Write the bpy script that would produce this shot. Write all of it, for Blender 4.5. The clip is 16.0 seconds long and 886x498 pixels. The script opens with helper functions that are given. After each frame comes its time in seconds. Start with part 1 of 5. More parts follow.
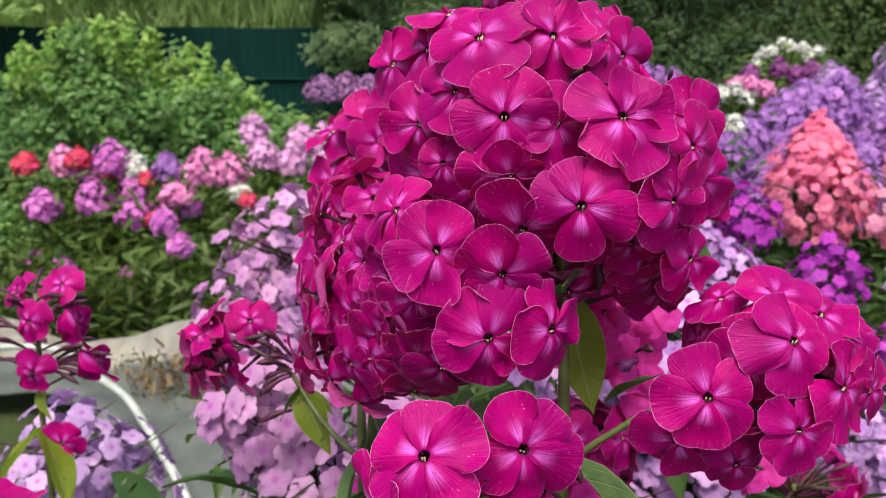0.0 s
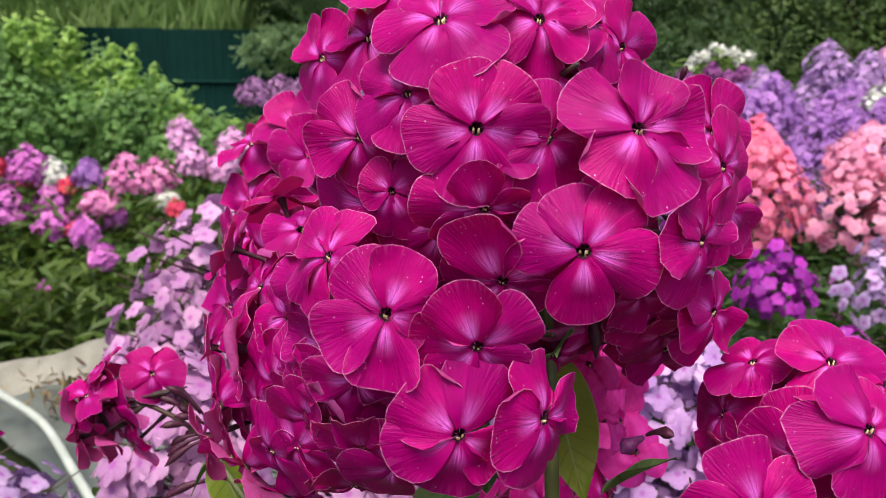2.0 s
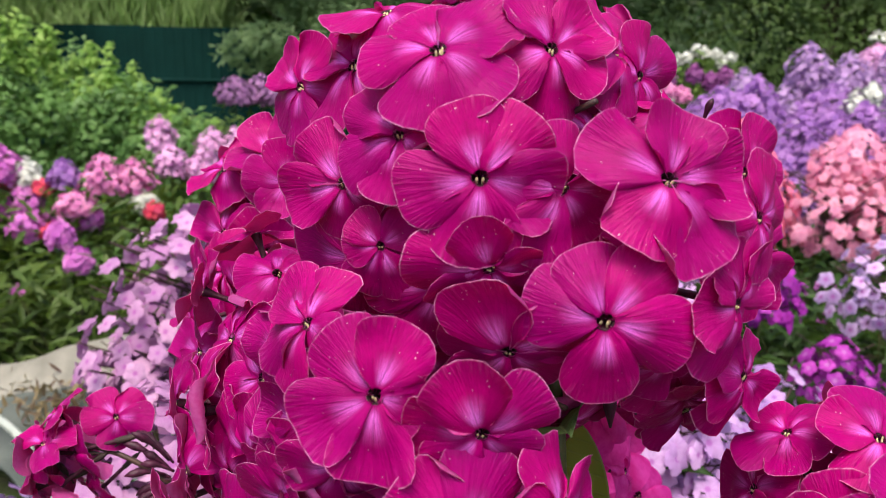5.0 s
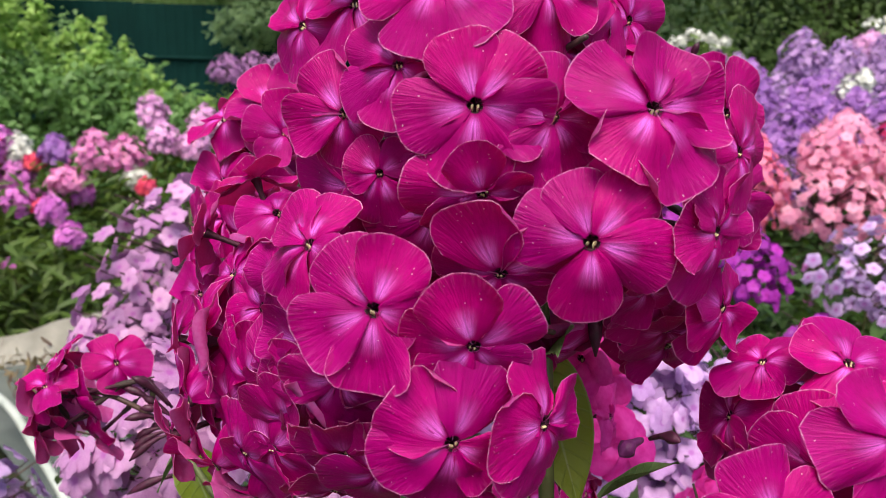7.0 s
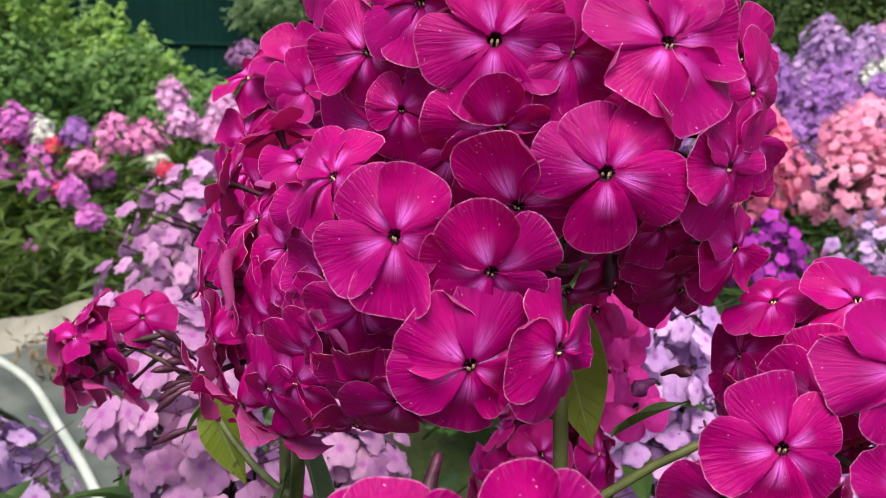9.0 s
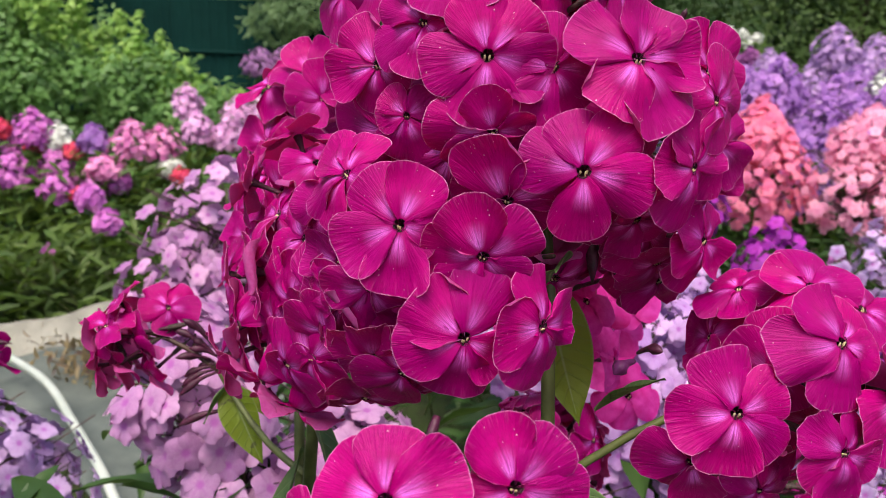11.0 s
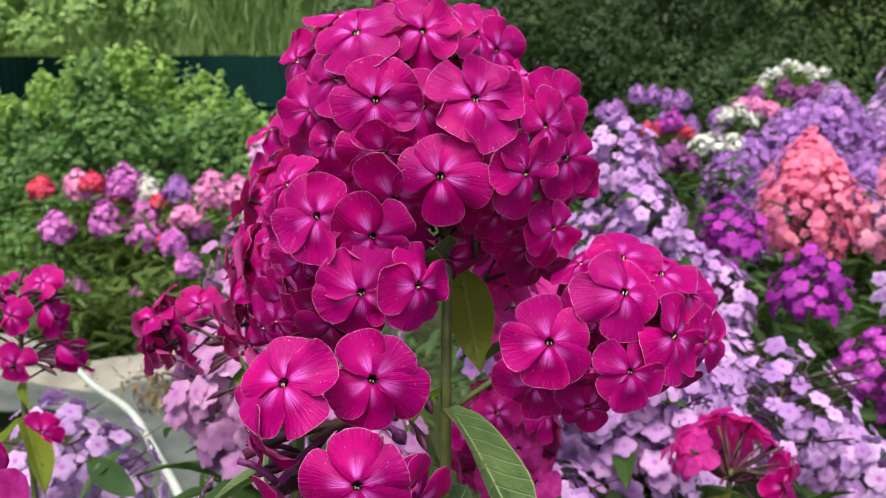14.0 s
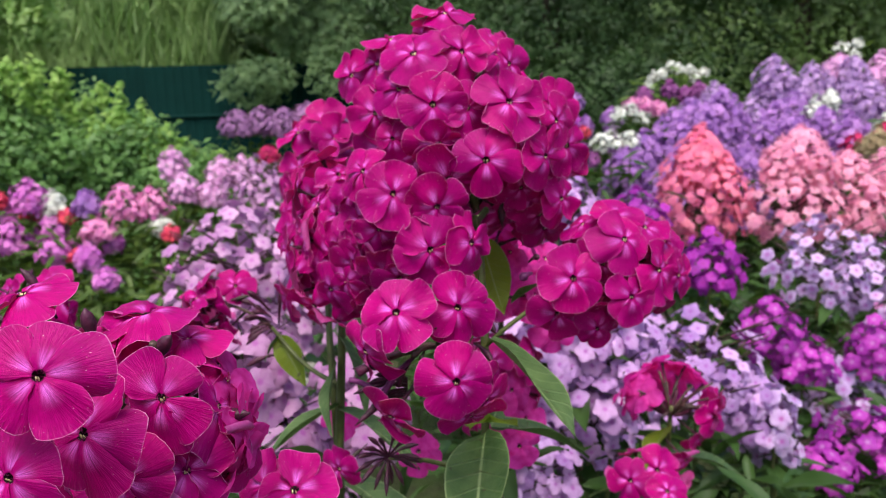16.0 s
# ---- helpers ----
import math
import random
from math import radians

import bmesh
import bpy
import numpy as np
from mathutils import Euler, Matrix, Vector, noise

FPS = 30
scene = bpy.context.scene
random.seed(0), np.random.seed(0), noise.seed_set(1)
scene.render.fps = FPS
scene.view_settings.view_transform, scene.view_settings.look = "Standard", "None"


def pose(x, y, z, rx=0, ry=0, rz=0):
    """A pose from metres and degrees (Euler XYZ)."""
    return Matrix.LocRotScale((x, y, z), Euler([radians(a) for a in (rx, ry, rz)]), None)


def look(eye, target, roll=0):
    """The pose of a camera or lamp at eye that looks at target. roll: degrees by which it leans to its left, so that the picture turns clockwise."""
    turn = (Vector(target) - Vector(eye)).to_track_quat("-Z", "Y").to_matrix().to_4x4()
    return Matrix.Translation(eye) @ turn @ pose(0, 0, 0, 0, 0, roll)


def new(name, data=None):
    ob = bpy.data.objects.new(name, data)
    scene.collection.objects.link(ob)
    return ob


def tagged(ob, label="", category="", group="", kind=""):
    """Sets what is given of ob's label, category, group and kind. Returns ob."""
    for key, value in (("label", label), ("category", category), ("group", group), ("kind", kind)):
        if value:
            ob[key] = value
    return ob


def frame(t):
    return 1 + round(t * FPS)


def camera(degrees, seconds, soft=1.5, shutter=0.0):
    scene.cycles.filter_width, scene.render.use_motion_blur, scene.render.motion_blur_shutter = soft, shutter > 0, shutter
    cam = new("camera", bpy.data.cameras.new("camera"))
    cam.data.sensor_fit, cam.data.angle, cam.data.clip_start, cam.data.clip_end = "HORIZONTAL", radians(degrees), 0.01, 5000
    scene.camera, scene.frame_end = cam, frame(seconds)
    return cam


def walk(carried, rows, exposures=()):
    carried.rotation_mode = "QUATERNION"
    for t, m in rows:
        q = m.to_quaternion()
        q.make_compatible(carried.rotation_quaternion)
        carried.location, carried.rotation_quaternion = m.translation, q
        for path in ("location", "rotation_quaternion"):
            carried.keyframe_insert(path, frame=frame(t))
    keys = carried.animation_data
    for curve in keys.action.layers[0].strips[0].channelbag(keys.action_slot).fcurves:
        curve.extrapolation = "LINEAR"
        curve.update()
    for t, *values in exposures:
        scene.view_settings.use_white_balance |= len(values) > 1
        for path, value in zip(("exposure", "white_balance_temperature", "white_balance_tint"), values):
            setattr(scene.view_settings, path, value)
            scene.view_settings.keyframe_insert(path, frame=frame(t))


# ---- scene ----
cam = camera(58.5, 16.0, 0.5)
METRES, EYE, TILT, LEAN, TURN = 0.5, 1.15, -12.0, 0.0, 0.0
ROWS = [
    (0.0, 0.0, 0.0, 0.0, 0.0, 0.0, -0.0),
    (0.5, 0.0011, 0.0563, 0.0123, -1.72, 0.27, 0.55),
    (1.0, 0.0096, 0.0842, 0.0244, -3.11, 0.36, 0.86),
    (1.5, 0.0005, 0.1284, 0.025, -3.98, 0.31, 0.81),
    (2.0, -0.0067, 0.1652, 0.0322, -4.48, 0.23, 0.74),
    (2.5, -0.0081, 0.2009, 0.0354, -4.82, 0.28, 0.79),
    (3.0, -0.0045, 0.2179, 0.0668, -5.16, 0.37, 0.89),
    (3.5, -0.0048, 0.2254, 0.0813, -5.42, 0.45, 1.04),
    (4.0, -0.0039, 0.2255, 0.0796, -5.59, 0.42, 1.04),
    (6.5, -0.0186, 0.2161, 0.0404, -6.21, -0.76, 0.14),
    (7.0, -0.0134, 0.2066, 0.036, -6.39, -1.09, 0.04),
    (7.5, -0.0061, 0.2063, 0.0302, -6.33, -1.37, -0.01),
    (8.0, -0.0076, 0.2004, 0.0218, -6.05, -1.59, -0.05),
    (8.5, -0.0128, 0.1961, 0.0154, -5.63, -1.76, -0.18),
    (9.0, -0.0165, 0.1915, 0.0062, -5.19, -1.91, -0.35),
    (11.5, -0.0122, 0.0819, -0.0106, -3.97, -0.82, -0.66),
    (12.0, 0.0025, 0.0193, -0.0132, -3.25, 0.01, -0.53),
    (12.5, 0.0128, -0.0133, -0.0254, -2.18, 0.81, -0.44),
    (13.0, 0.0514, -0.0157, -0.0355, -0.72, 1.4, -0.39),
    (13.5, 0.1031, -0.0667, -0.0475, 0.66, 1.71, -0.21),
    (14.0, 0.1192, -0.0837, -0.0516, 1.31, 1.86, 0.21),
    (14.5, 0.0686, -0.1231, -0.0536, 0.7, 1.92, 0.97),
    (15.0, 0.0004, -0.1878, -0.0621, -1.21, 1.95, 1.82),
    (15.5, -0.0378, -0.2501, -0.0741, -3.7, 1.99, 2.64),
    (16.0, -0.0442, -0.2984, -0.0987, -5.83, 2.07, 3.14),
]
walk(cam, [(t, pose(0, 0, EYE, TILT, LEAN, TURN) @ pose(METRES * x, METRES * y, METRES * z, 90 + pitch, roll, yaw)) for t, x, y, z, yaw, pitch, roll in ROWS],
     exposures=[(0.0, 1.03, 6950, 9), (9.0, 1.03, 6950, 9), (13.5, 1.05, 6950, 9), (14.5, 1.09, 6900, 9), (16.0, 0.98, 6600, 8)])

# ---- lens: a small aperture, focused on the flower head ----
cam.data.dof.use_dof = True
cam.data.dof.focus_distance = 0.26
cam.data.dof.aperture_fstop = 24.0

# ---- sky and sun: soft, bright, overcast evening ----
SUN_UP, SUN_ROUND = 63.0, 192.0
world = bpy.data.worlds.new("sky")
scene.world = world
world.use_nodes = True
wn = world.node_tree
wn.nodes.clear()
sky = wn.nodes.new("ShaderNodeTexSky")
sky.sky_type, sky.sun_disc = "NISHITA", False
sky.sun_elevation, sky.sun_rotation = radians(SUN_UP), radians(SUN_ROUND)
sky.dust_density, sky.air_density = 3.0, 1.0
bg = wn.nodes.new("ShaderNodeBackground")
bg.inputs["Strength"].default_value = 0.13
wo = wn.nodes.new("ShaderNodeOutputWorld")
wn.links.new(sky.outputs[0], bg.inputs[0])
wn.links.new(bg.outputs[0], wo.inputs[0])
sun = new("sun", bpy.data.lights.new("sun", "SUN"))
sun.data.energy, sun.data.angle, sun.data.color = 2.1, radians(32), (1.0, 0.96, 0.9)
_a, _e = radians(SUN_ROUND), radians(SUN_UP)
_from = Vector((math.sin(_a) * math.cos(_e), math.cos(_a) * math.cos(_e), math.sin(_e)))
sun.matrix_world = look(_from * 20, (0, 0, 0))


# ---- materials ----
class Nodes:
    """Short hand for node trees."""

    def __init__(self, name):
        self.m = bpy.data.materials.new(name)
        self.m.use_nodes = True
        self.t = self.m.node_tree
        self.t.nodes.clear()

    def n(self, kind, **ins):
        node = self.t.nodes.new("ShaderNode" + kind)
        for key, value in ins.items():
            self.put(node.inputs[key.replace("_", " ")], value)
        return node

    def put(self, socket, value):
        if isinstance(value, bpy.types.NodeSocket):
            self.t.links.new(value, socket)
        elif isinstance(value, tuple) and len(value) == 3 and socket.type == "RGBA":
            socket.default_value = (*value, 1)
        else:
            socket.default_value = value

    def math(self, op, a, b=0.0, c=0.0, clamp=False):
        node = self.n("Math")
        node.operation, node.use_clamp = op, clamp
        for i, v in enumerate((a, b, c)):
            self.put(node.inputs[i], v)
        return node.outputs[0]

    def ramp(self, fac, lo, hi, out_lo=0.0, out_hi=1.0):
        node = self.n("MapRange")
        node.interpolation_type, node.clamp = "SMOOTHSTEP", True
        for i, v in enumerate((fac, lo, hi, out_lo, out_hi)):
            self.put(node.inputs[i], v)
        return node.outputs[0]

    def mix(self, fac, a, b, blend="MIX"):
        node = self.n("Mix")
        node.data_type, node.blend_type, node.clamp_factor = "RGBA", blend, True
        self.put(node.inputs[0], fac)
        self.put(node.inputs[6], a)
        self.put(node.inputs[7], b)
        return node.outputs[2]

    def noise(self, vector, scale, detail=2.0, rough=0.5):
        node = self.n("TexNoise", Scale=scale, Detail=detail, Roughness=rough)
        if vector is not None:
            self.put(node.inputs["Vector"], vector)
        return node.outputs["Fac"]

    def coords(self, which="Object"):
        return self.n("TexCoord").outputs[which]

    def bump(self, height, strength=0.3, distance=0.001):
        return self.n("Bump", Height=height, Strength=strength, Distance=distance).outputs[0]

    def out(self, shader):
        self.t.links.new(shader, self.n("OutputMaterial").inputs[0])
        return self.m

    def surface(self, colour, rough=0.5, spec=0.4, normal=None, sheer=0.0, sheer_colour=None, metal=0.0, sheen=0.0):
        p = self.n("BsdfPrincipled")
        self.put(p.inputs["Base Color"], colour)
        self.put(p.inputs["Roughness"], rough)
        self.put(p.inputs["Specular IOR Level"], spec)
        self.put(p.inputs["Metallic"], metal)
        self.put(p.inputs["Sheen Weight"], sheen)
        if normal is not None:
            self.put(p.inputs["Normal"], normal)
        if not sheer:
            return self.out(p.outputs[0])
        t = self.n("BsdfTranslucent")
        self.put(t.inputs["Color"], sheer_colour if sheer_colour is not None else colour)
        s = self.n("MixShader")
        self.put(s.inputs[0], sheer)
        self.t.links.new(p.outputs[0], s.inputs[1])
        self.t.links.new(t.outputs[0], s.inputs[2])
        return self.out(s.outputs[0])


def petal_material(name, deep, bright, streak, rim, eye, eye_size=0.1):
    """A petal. UVMap: u runs round from edge to edge, v out from the eye; Edge: v is 0 at the base and 1 on the margin."""
    k = Nodes(name)
    maps = [k.n("UVMap"), k.n("UVMap")]
    maps[0].uv_map, maps[1].uv_map = "UVMap", "Edge"
    uv = k.n("SeparateXYZ", Vector=maps[0].outputs[0])
    edge = k.n("SeparateXYZ", Vector=maps[1].outputs[0]).outputs[1]
    s = k.math("MULTIPLY_ADD", uv.outputs[0], 2.0, -1.0)
    v = uv.outputs[1]
    side = k.math("ABSOLUTE", s)
    chance = k.n("ObjectInfo").outputs["Random"]
    at = k.coords("Object")
    shifted = k.math("MULTIPLY_ADD", chance, 37.0, s)
    fan = k.n("CombineXYZ", X=shifted, Y=k.math("MULTIPLY", v, 0.12), Z=chance).outputs[0]
    veins = k.noise(fan, 9.0, 2.0, 0.55)
    fine = k.noise(fan, 30.0, 2.0, 0.6)
    hair = k.noise(fan, 105.0, 1.0, 0.5)
    cloud = k.noise(at, 6.0, 3.0, 0.6)
    mid = tuple(0.45 * p + 0.55 * q for p, q in zip(deep, bright))
    base = k.mix(k.math("MULTIPLY", k.ramp(veins, 0.25, 0.75), 0.45), mid, bright)
    base = k.mix(k.math("MULTIPLY", k.ramp(cloud, 0.35, 0.75), 0.35), base, deep)
    dark = (deep[0] * 0.55, deep[1] * 0.6, deep[2] * 0.5)
    base = k.mix(k.math("MULTIPLY", k.math("MULTIPLY", k.ramp(hair, 0.5, 0.68), k.ramp(v, 0.2, 0.5)), 0.3), base, dark)
    # pale wedges out of the eye, streaked, with a dark seam between the petals
    along = k.math("MULTIPLY", k.ramp(v, eye_size, eye_size + 0.13), k.ramp(v, 0.6, 0.2))
    across = k.math("MULTIPLY", k.ramp(side, 0.55, 0.04), k.ramp(fine, 0.38, 0.6, 0.4, 1.0))
    pale = k.math("MULTIPLY", k.math("MULTIPLY", along, across), k.math("MULTIPLY_ADD", chance, 0.5, 0.8), clamp=True)
    base = k.mix(pale, base, streak)
    rib = k.math("MULTIPLY", k.ramp(side, 0.07, 0.015), k.math("MULTIPLY", k.ramp(v, 0.1, 0.2), k.ramp(v, 0.85, 0.4)))
    base = k.mix(k.math("MULTIPLY", rib, 0.4), base, dark)
    # the eye
    base = k.mix(k.ramp(v, eye_size * 1.25, eye_size * 0.75), base, eye)
    # crinkles towards the margin
    crimp = k.math("MULTIPLY", k.ramp(edge, 0.72, 0.98), k.ramp(k.noise(fan, 22.0, 2.0, 0.6), 0.5, 0.66))
    base = k.mix(k.math("MULTIPLY", crimp, 0.2), base, (0.85, 0.12, 0.5))
    # pale hair-thin margin, broken
    torn = k.noise(k.n("CombineXYZ", X=shifted, Y=chance).outputs[0], 6.0, 2.0, 0.6)
    wide = k.math("MULTIPLY", k.ramp(edge, 0.978, 0.999), k.ramp(v, 0.35, 0.6))
    wide = k.math("MULTIPLY", wide, k.ramp(torn, 0.34, 0.66, 0.1, 0.8))
    base = k.mix(wide, base, rim)
    # specks of pollen and worn dots
    dots = k.noise(at, 62.0, 0.0)
    base = k.mix(k.math("MULTIPLY", k.ramp(dots, 0.845, 0.87), 0.75), base, (0.85, 0.6, 0.7))
    tone = k.n("HueSaturation", Hue=k.math("MULTIPLY_ADD", chance, 0.014, 0.495), Saturation=1.0,
               Value=k.math("MULTIPLY_ADD", chance, 0.3, 0.82), Color=base).outputs[0]
    relief = k.math("ADD", k.math("MULTIPLY_ADD", crimp, 0.6, veins), k.math("MULTIPLY_ADD", fine, 0.5, k.math("MULTIPLY", k.noise(at, 26.0, 2.0), 0.35)))
    return k.surface(tone, 0.4, 0.1, k.bump(relief, 0.5, 0.001), 0.29, k.mix(0.6, tone, (0.95, 0.03, 0.3)))


def floret_material(name, deep, bright, eye, eye_size=0.3, sheer=0.3, fade=None):
    """Small flowers: u across, v out from the eye; one tone per flower."""
    k = Nodes(name)
    uv = k.n("SeparateXYZ", Vector=k.coords("UV"))
    v = uv.outputs[1]
    chance = k.n("NewGeometry").outputs["Random Per Island"]
    mine = k.n("ObjectInfo").outputs["Random"]
    both = k.math("FRACT", k.math("ADD", chance, mine))
    cloud = k.noise(k.coords("Object"), 30.0, 2.0)
    base = k.mix(both, deep, bright)
    base = k.mix(k.math("MULTIPLY", k.ramp(cloud, 0.4, 0.7), 0.4), base, bright)
    if fade is not None:
        base = k.mix(k.math("MULTIPLY", k.ramp(v, 0.35, 0.95), 0.55), base, fade)
    side = k.math("ABSOLUTE", k.math("MULTIPLY_ADD", uv.outputs[0], 2.0, -1.0))
    base = k.mix(k.math("MULTIPLY", k.ramp(side, 0.55, 1.0), 0.4), base, deep)
    base = k.mix(k.math("MULTIPLY", k.math("MULTIPLY", k.ramp(side, 0.35, 0.0), k.ramp(v, 0.9, 0.3)), 0.25), base, eye)
    base = k.mix(k.math("MULTIPLY", k.ramp(v, eye_size * 1.25, eye_size * 0.35), 0.8), base, eye)
    tone = k.n("HueSaturation", Hue=k.math("MULTIPLY_ADD", both, 0.02, 0.49), Saturation=1.0,
               Value=k.math("MULTIPLY_ADD", both, 0.22, 0.88), Color=base).outputs[0]
    return k.surface(tone, 0.55, 0.25, None, sheer, tone)


def leaf_material(name, dark, light, sheer=0.35, spots=0.0, veined=False, lump=9.0, even=0.7):
    k = Nodes(name)
    chance = k.n("NewGeometry").outputs["Random Per Island"]
    mine = k.n("ObjectInfo").outputs["Random"]
    both = k.math("FRACT", k.math("ADD", chance, mine))
    cloud = k.noise(k.coords("Object"), lump, 3.0)
    base = k.mix(k.math("MULTIPLY_ADD", both, even, k.math("MULTIPLY", k.ramp(cloud, 0.3, 0.7), 1.0 - even)), dark, light)
    normal = None
    if veined:
        uv = k.n("SeparateXYZ", Vector=k.coords("UV"))
        side = k.math("ABSOLUTE", k.math("MULTIPLY_ADD", uv.outputs[0], 2.0, -1.0))
        rib = k.ramp(side, 0.07, 0.01)
        wave = k.math("SINE", k.math("MULTIPLY", k.math("SUBTRACT", uv.outputs[1], k.math("MULTIPLY", side, 0.13)), 62.0))
        lines = k.ramp(wave, 0.82, 1.0)
        base = k.mix(k.math("MULTIPLY", lines, 0.15), base, (0.24, 0.32, 0.12))
        base = k.mix(k.math("MULTIPLY", rib, 0.6), base, (0.32, 0.4, 0.18))
        edge = k.ramp(side, 0.93, 0.99)
        base = k.mix(k.math("MULTIPLY", edge, 0.5), base, (0.35, 0.42, 0.2))
        normal = k.bump(k.math("ADD", k.math("MULTIPLY", lines, -1.4), k.math("ADD", k.math("MULTIPLY", k.noise(k.coords("Object"), 70.0, 2.0), 1.6), k.noise(k.coords("Object"), 260.0, 2.0))), 0.6, 0.0012)
    if spots:
        spot = k.noise(k.coords("Object"), 150.0, 2.0)
        base = k.mix(k.math("MULTIPLY", k.ramp(spot, 0.68, 0.74), spots), base, (0.05, 0.035, 0.02))
    tint = k.mix(0.25, base, (0.2, 0.32, 0.03))
    return k.surface(base, 0.5, 0.35, normal, sheer, tint)


def plain_material(name, dark, light, scale=20.0, rough=0.6, spec=0.35, bumpy=0.3, depth=0.002, detail=4.0, metal=0.0, fine=180.0):
    k = Nodes(name)
    at = k.coords("Object")
    big, small = k.noise(at, scale, detail, 0.6), k.noise(at, fine, 3.0, 0.6)
    base = k.mix(k.ramp(big, 0.3, 0.72), dark, light)
    base = k.mix(k.math("MULTIPLY", k.ramp(small, 0.45, 0.7), 0.3), base, dark)
    return k.surface(base, k.math("MULTIPLY_ADD", small, 0.2, rough - 0.1), spec, k.bump(k.math("ADD", big, small), bumpy, depth), metal=metal)


MAGENTA = petal_material("magenta_petal", (0.23, 0.0, 0.094), (0.54, 0.0005, 0.232), (0.9, 0.19, 0.87), (0.8, 0.36, 0.66), (0.05, 0.0, 0.02))
bk = Nodes("petal_back")
b_at = bk.coords("Object")
b_col = bk.mix(bk.ramp(bk.noise(b_at, 30.0, 4.0, 0.6), 0.3, 0.7), (0.5, 0.05, 0.36), (0.6, 0.18, 0.54))
MAGENTA_BACK = bk.surface(b_col, 0.6, 0.2, bk.bump(bk.noise(b_at, 60.0, 3.0), 0.2, 0.0008), 0.62, (0.95, 0.2, 0.52))
# brighter, sheerer copy of the petal colour; stands in for light from behind
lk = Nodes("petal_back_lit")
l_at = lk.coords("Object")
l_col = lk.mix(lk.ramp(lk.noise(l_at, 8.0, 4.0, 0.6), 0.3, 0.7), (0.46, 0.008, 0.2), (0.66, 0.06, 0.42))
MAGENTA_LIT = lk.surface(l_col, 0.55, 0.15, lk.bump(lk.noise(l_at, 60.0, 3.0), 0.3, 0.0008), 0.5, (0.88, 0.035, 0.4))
TUBE = plain_material("flower_tube", (0.035, 0.004, 0.016), (0.085, 0.009, 0.04), 120.0, 0.5)
BUD = plain_material("bud_skin", (0.028, 0.004, 0.014), (0.075, 0.01, 0.038), 300.0, 0.5)
BUD_PURPLE = plain_material("purple_bud", (0.09, 0.01, 0.075), (0.2, 0.035, 0.17), 260.0, 0.45)
THROAT = plain_material("flower_throat", (0.012, 0.001, 0.004), (0.05, 0.004, 0.02), 200.0, 0.6)
CALYX = plain_material("calyx", (0.025, 0.018, 0.014), (0.065, 0.035, 0.035), 160.0, 0.55)
ANTHER = plain_material("anther", (0.6, 0.45, 0.22), (0.85, 0.72, 0.45), 400.0, 0.7)
STEM = plain_material("stem", (0.05, 0.055, 0.018), (0.105, 0.125, 0.038), 60.0, 0.5, 0.35, 0.4, 0.0006)
DARK_STEM = plain_material("dark_stem", (0.035, 0.015, 0.02), (0.09, 0.05, 0.035), 80.0, 0.5)
LEAF = leaf_material("phlox_leaf", (0.03, 0.066, 0.02), (0.105, 0.165, 0.055), 0.18, 0.75, True, 40.0, 0.35)
LEAF_YOUNG = leaf_material("young_leaf", (0.13, 0.2, 0.012), (0.25, 0.31, 0.03), 0.55, 0.7, True)
BED_LEAF = leaf_material("bed_leaf", (0.017, 0.048, 0.011), (0.054, 0.11, 0.024), 0.3)
PALE_LEAF = leaf_material("pale_bed_leaf", (0.1, 0.18, 0.04), (0.26, 0.38, 0.1), 0.45)
BED_LEAF_BRIGHT = leaf_material("bright_bed_leaf", (0.032, 0.072, 0.013), (0.11, 0.17, 0.032), 0.4)
BUSH_LEAF = leaf_material("bush_leaf", (0.05, 0.125, 0.036), (0.23, 0.42, 0.12), 0.5, lump=5.0, even=0.45)
BUSH_TIP = leaf_material("bush_shoot_leaf", (0.16, 0.34, 0.06), (0.42, 0.6, 0.16), 0.55, lump=5.0, even=0.6)
TREE_LEAF = leaf_material("tree_leaf", (0.018, 0.05, 0.02), (0.068, 0.135, 0.04), 0.55, lump=1.3, even=0.3)
TREE_LEAF_LIGHT = leaf_material("light_tree_leaf", (0.035, 0.075, 0.022), (0.12, 0.2, 0.05), 0.55, lump=1.3, even=0.3)
WILLOW_LEAF = leaf_material("willow_leaf", (0.1, 0.19, 0.08), (0.28, 0.41, 0.19), 0.55, lump=2.0, even=0.5)
REED_LEAF = leaf_material("reed_leaf", (0.38, 0.54, 0.2), (0.6, 0.74, 0.34), 0.6, lump=1.2, even=0.6)
BARK = plain_material("bark", (0.03, 0.022, 0.015), (0.09, 0.07, 0.05), 14.0, 0.85, 0.2, 0.8, 0.01)


# ---- meshes ----
def mesh_of(name, verts, faces, mats, uv=None, which=None, smooth=True, edge=None):
    me = bpy.data.meshes.new(name)
    me.from_pydata([tuple(v) for v in verts], [], [tuple(f) for f in faces])
    for m in mats:
        me.materials.append(m)
    loops = np.empty(len(me.loops), dtype=np.int32)
    me.loops.foreach_get("vertex_index", loops)
    for title, values in (("UVMap", uv), ("Edge", edge)):
        if values is not None:
            me.uv_layers.new(name=title).data.foreach_set("uv", np.asarray(values, dtype=np.float32)[loops].ravel())
    if which is not None:
        me.polygons.foreach_set("material_index", np.asarray(which, dtype=np.int32))
    me.polygons.foreach_set("use_smooth", np.full(len(me.polygons), smooth))
    me.update()
    return me


def piece(name, me, parent, m=None, label="", kind=""):
    ob = new(name, me)
    ob.parent = parent
    if m is not None:
        ob.matrix_basis = m
    return tagged(ob, label, "", "", kind)


def thing(name, place, label, category, group="", kind=""):
    ob = new(name)
    ob.empty_display_size = 0.05
    ob.location = place
    return tagged(ob, label, category, group, kind)


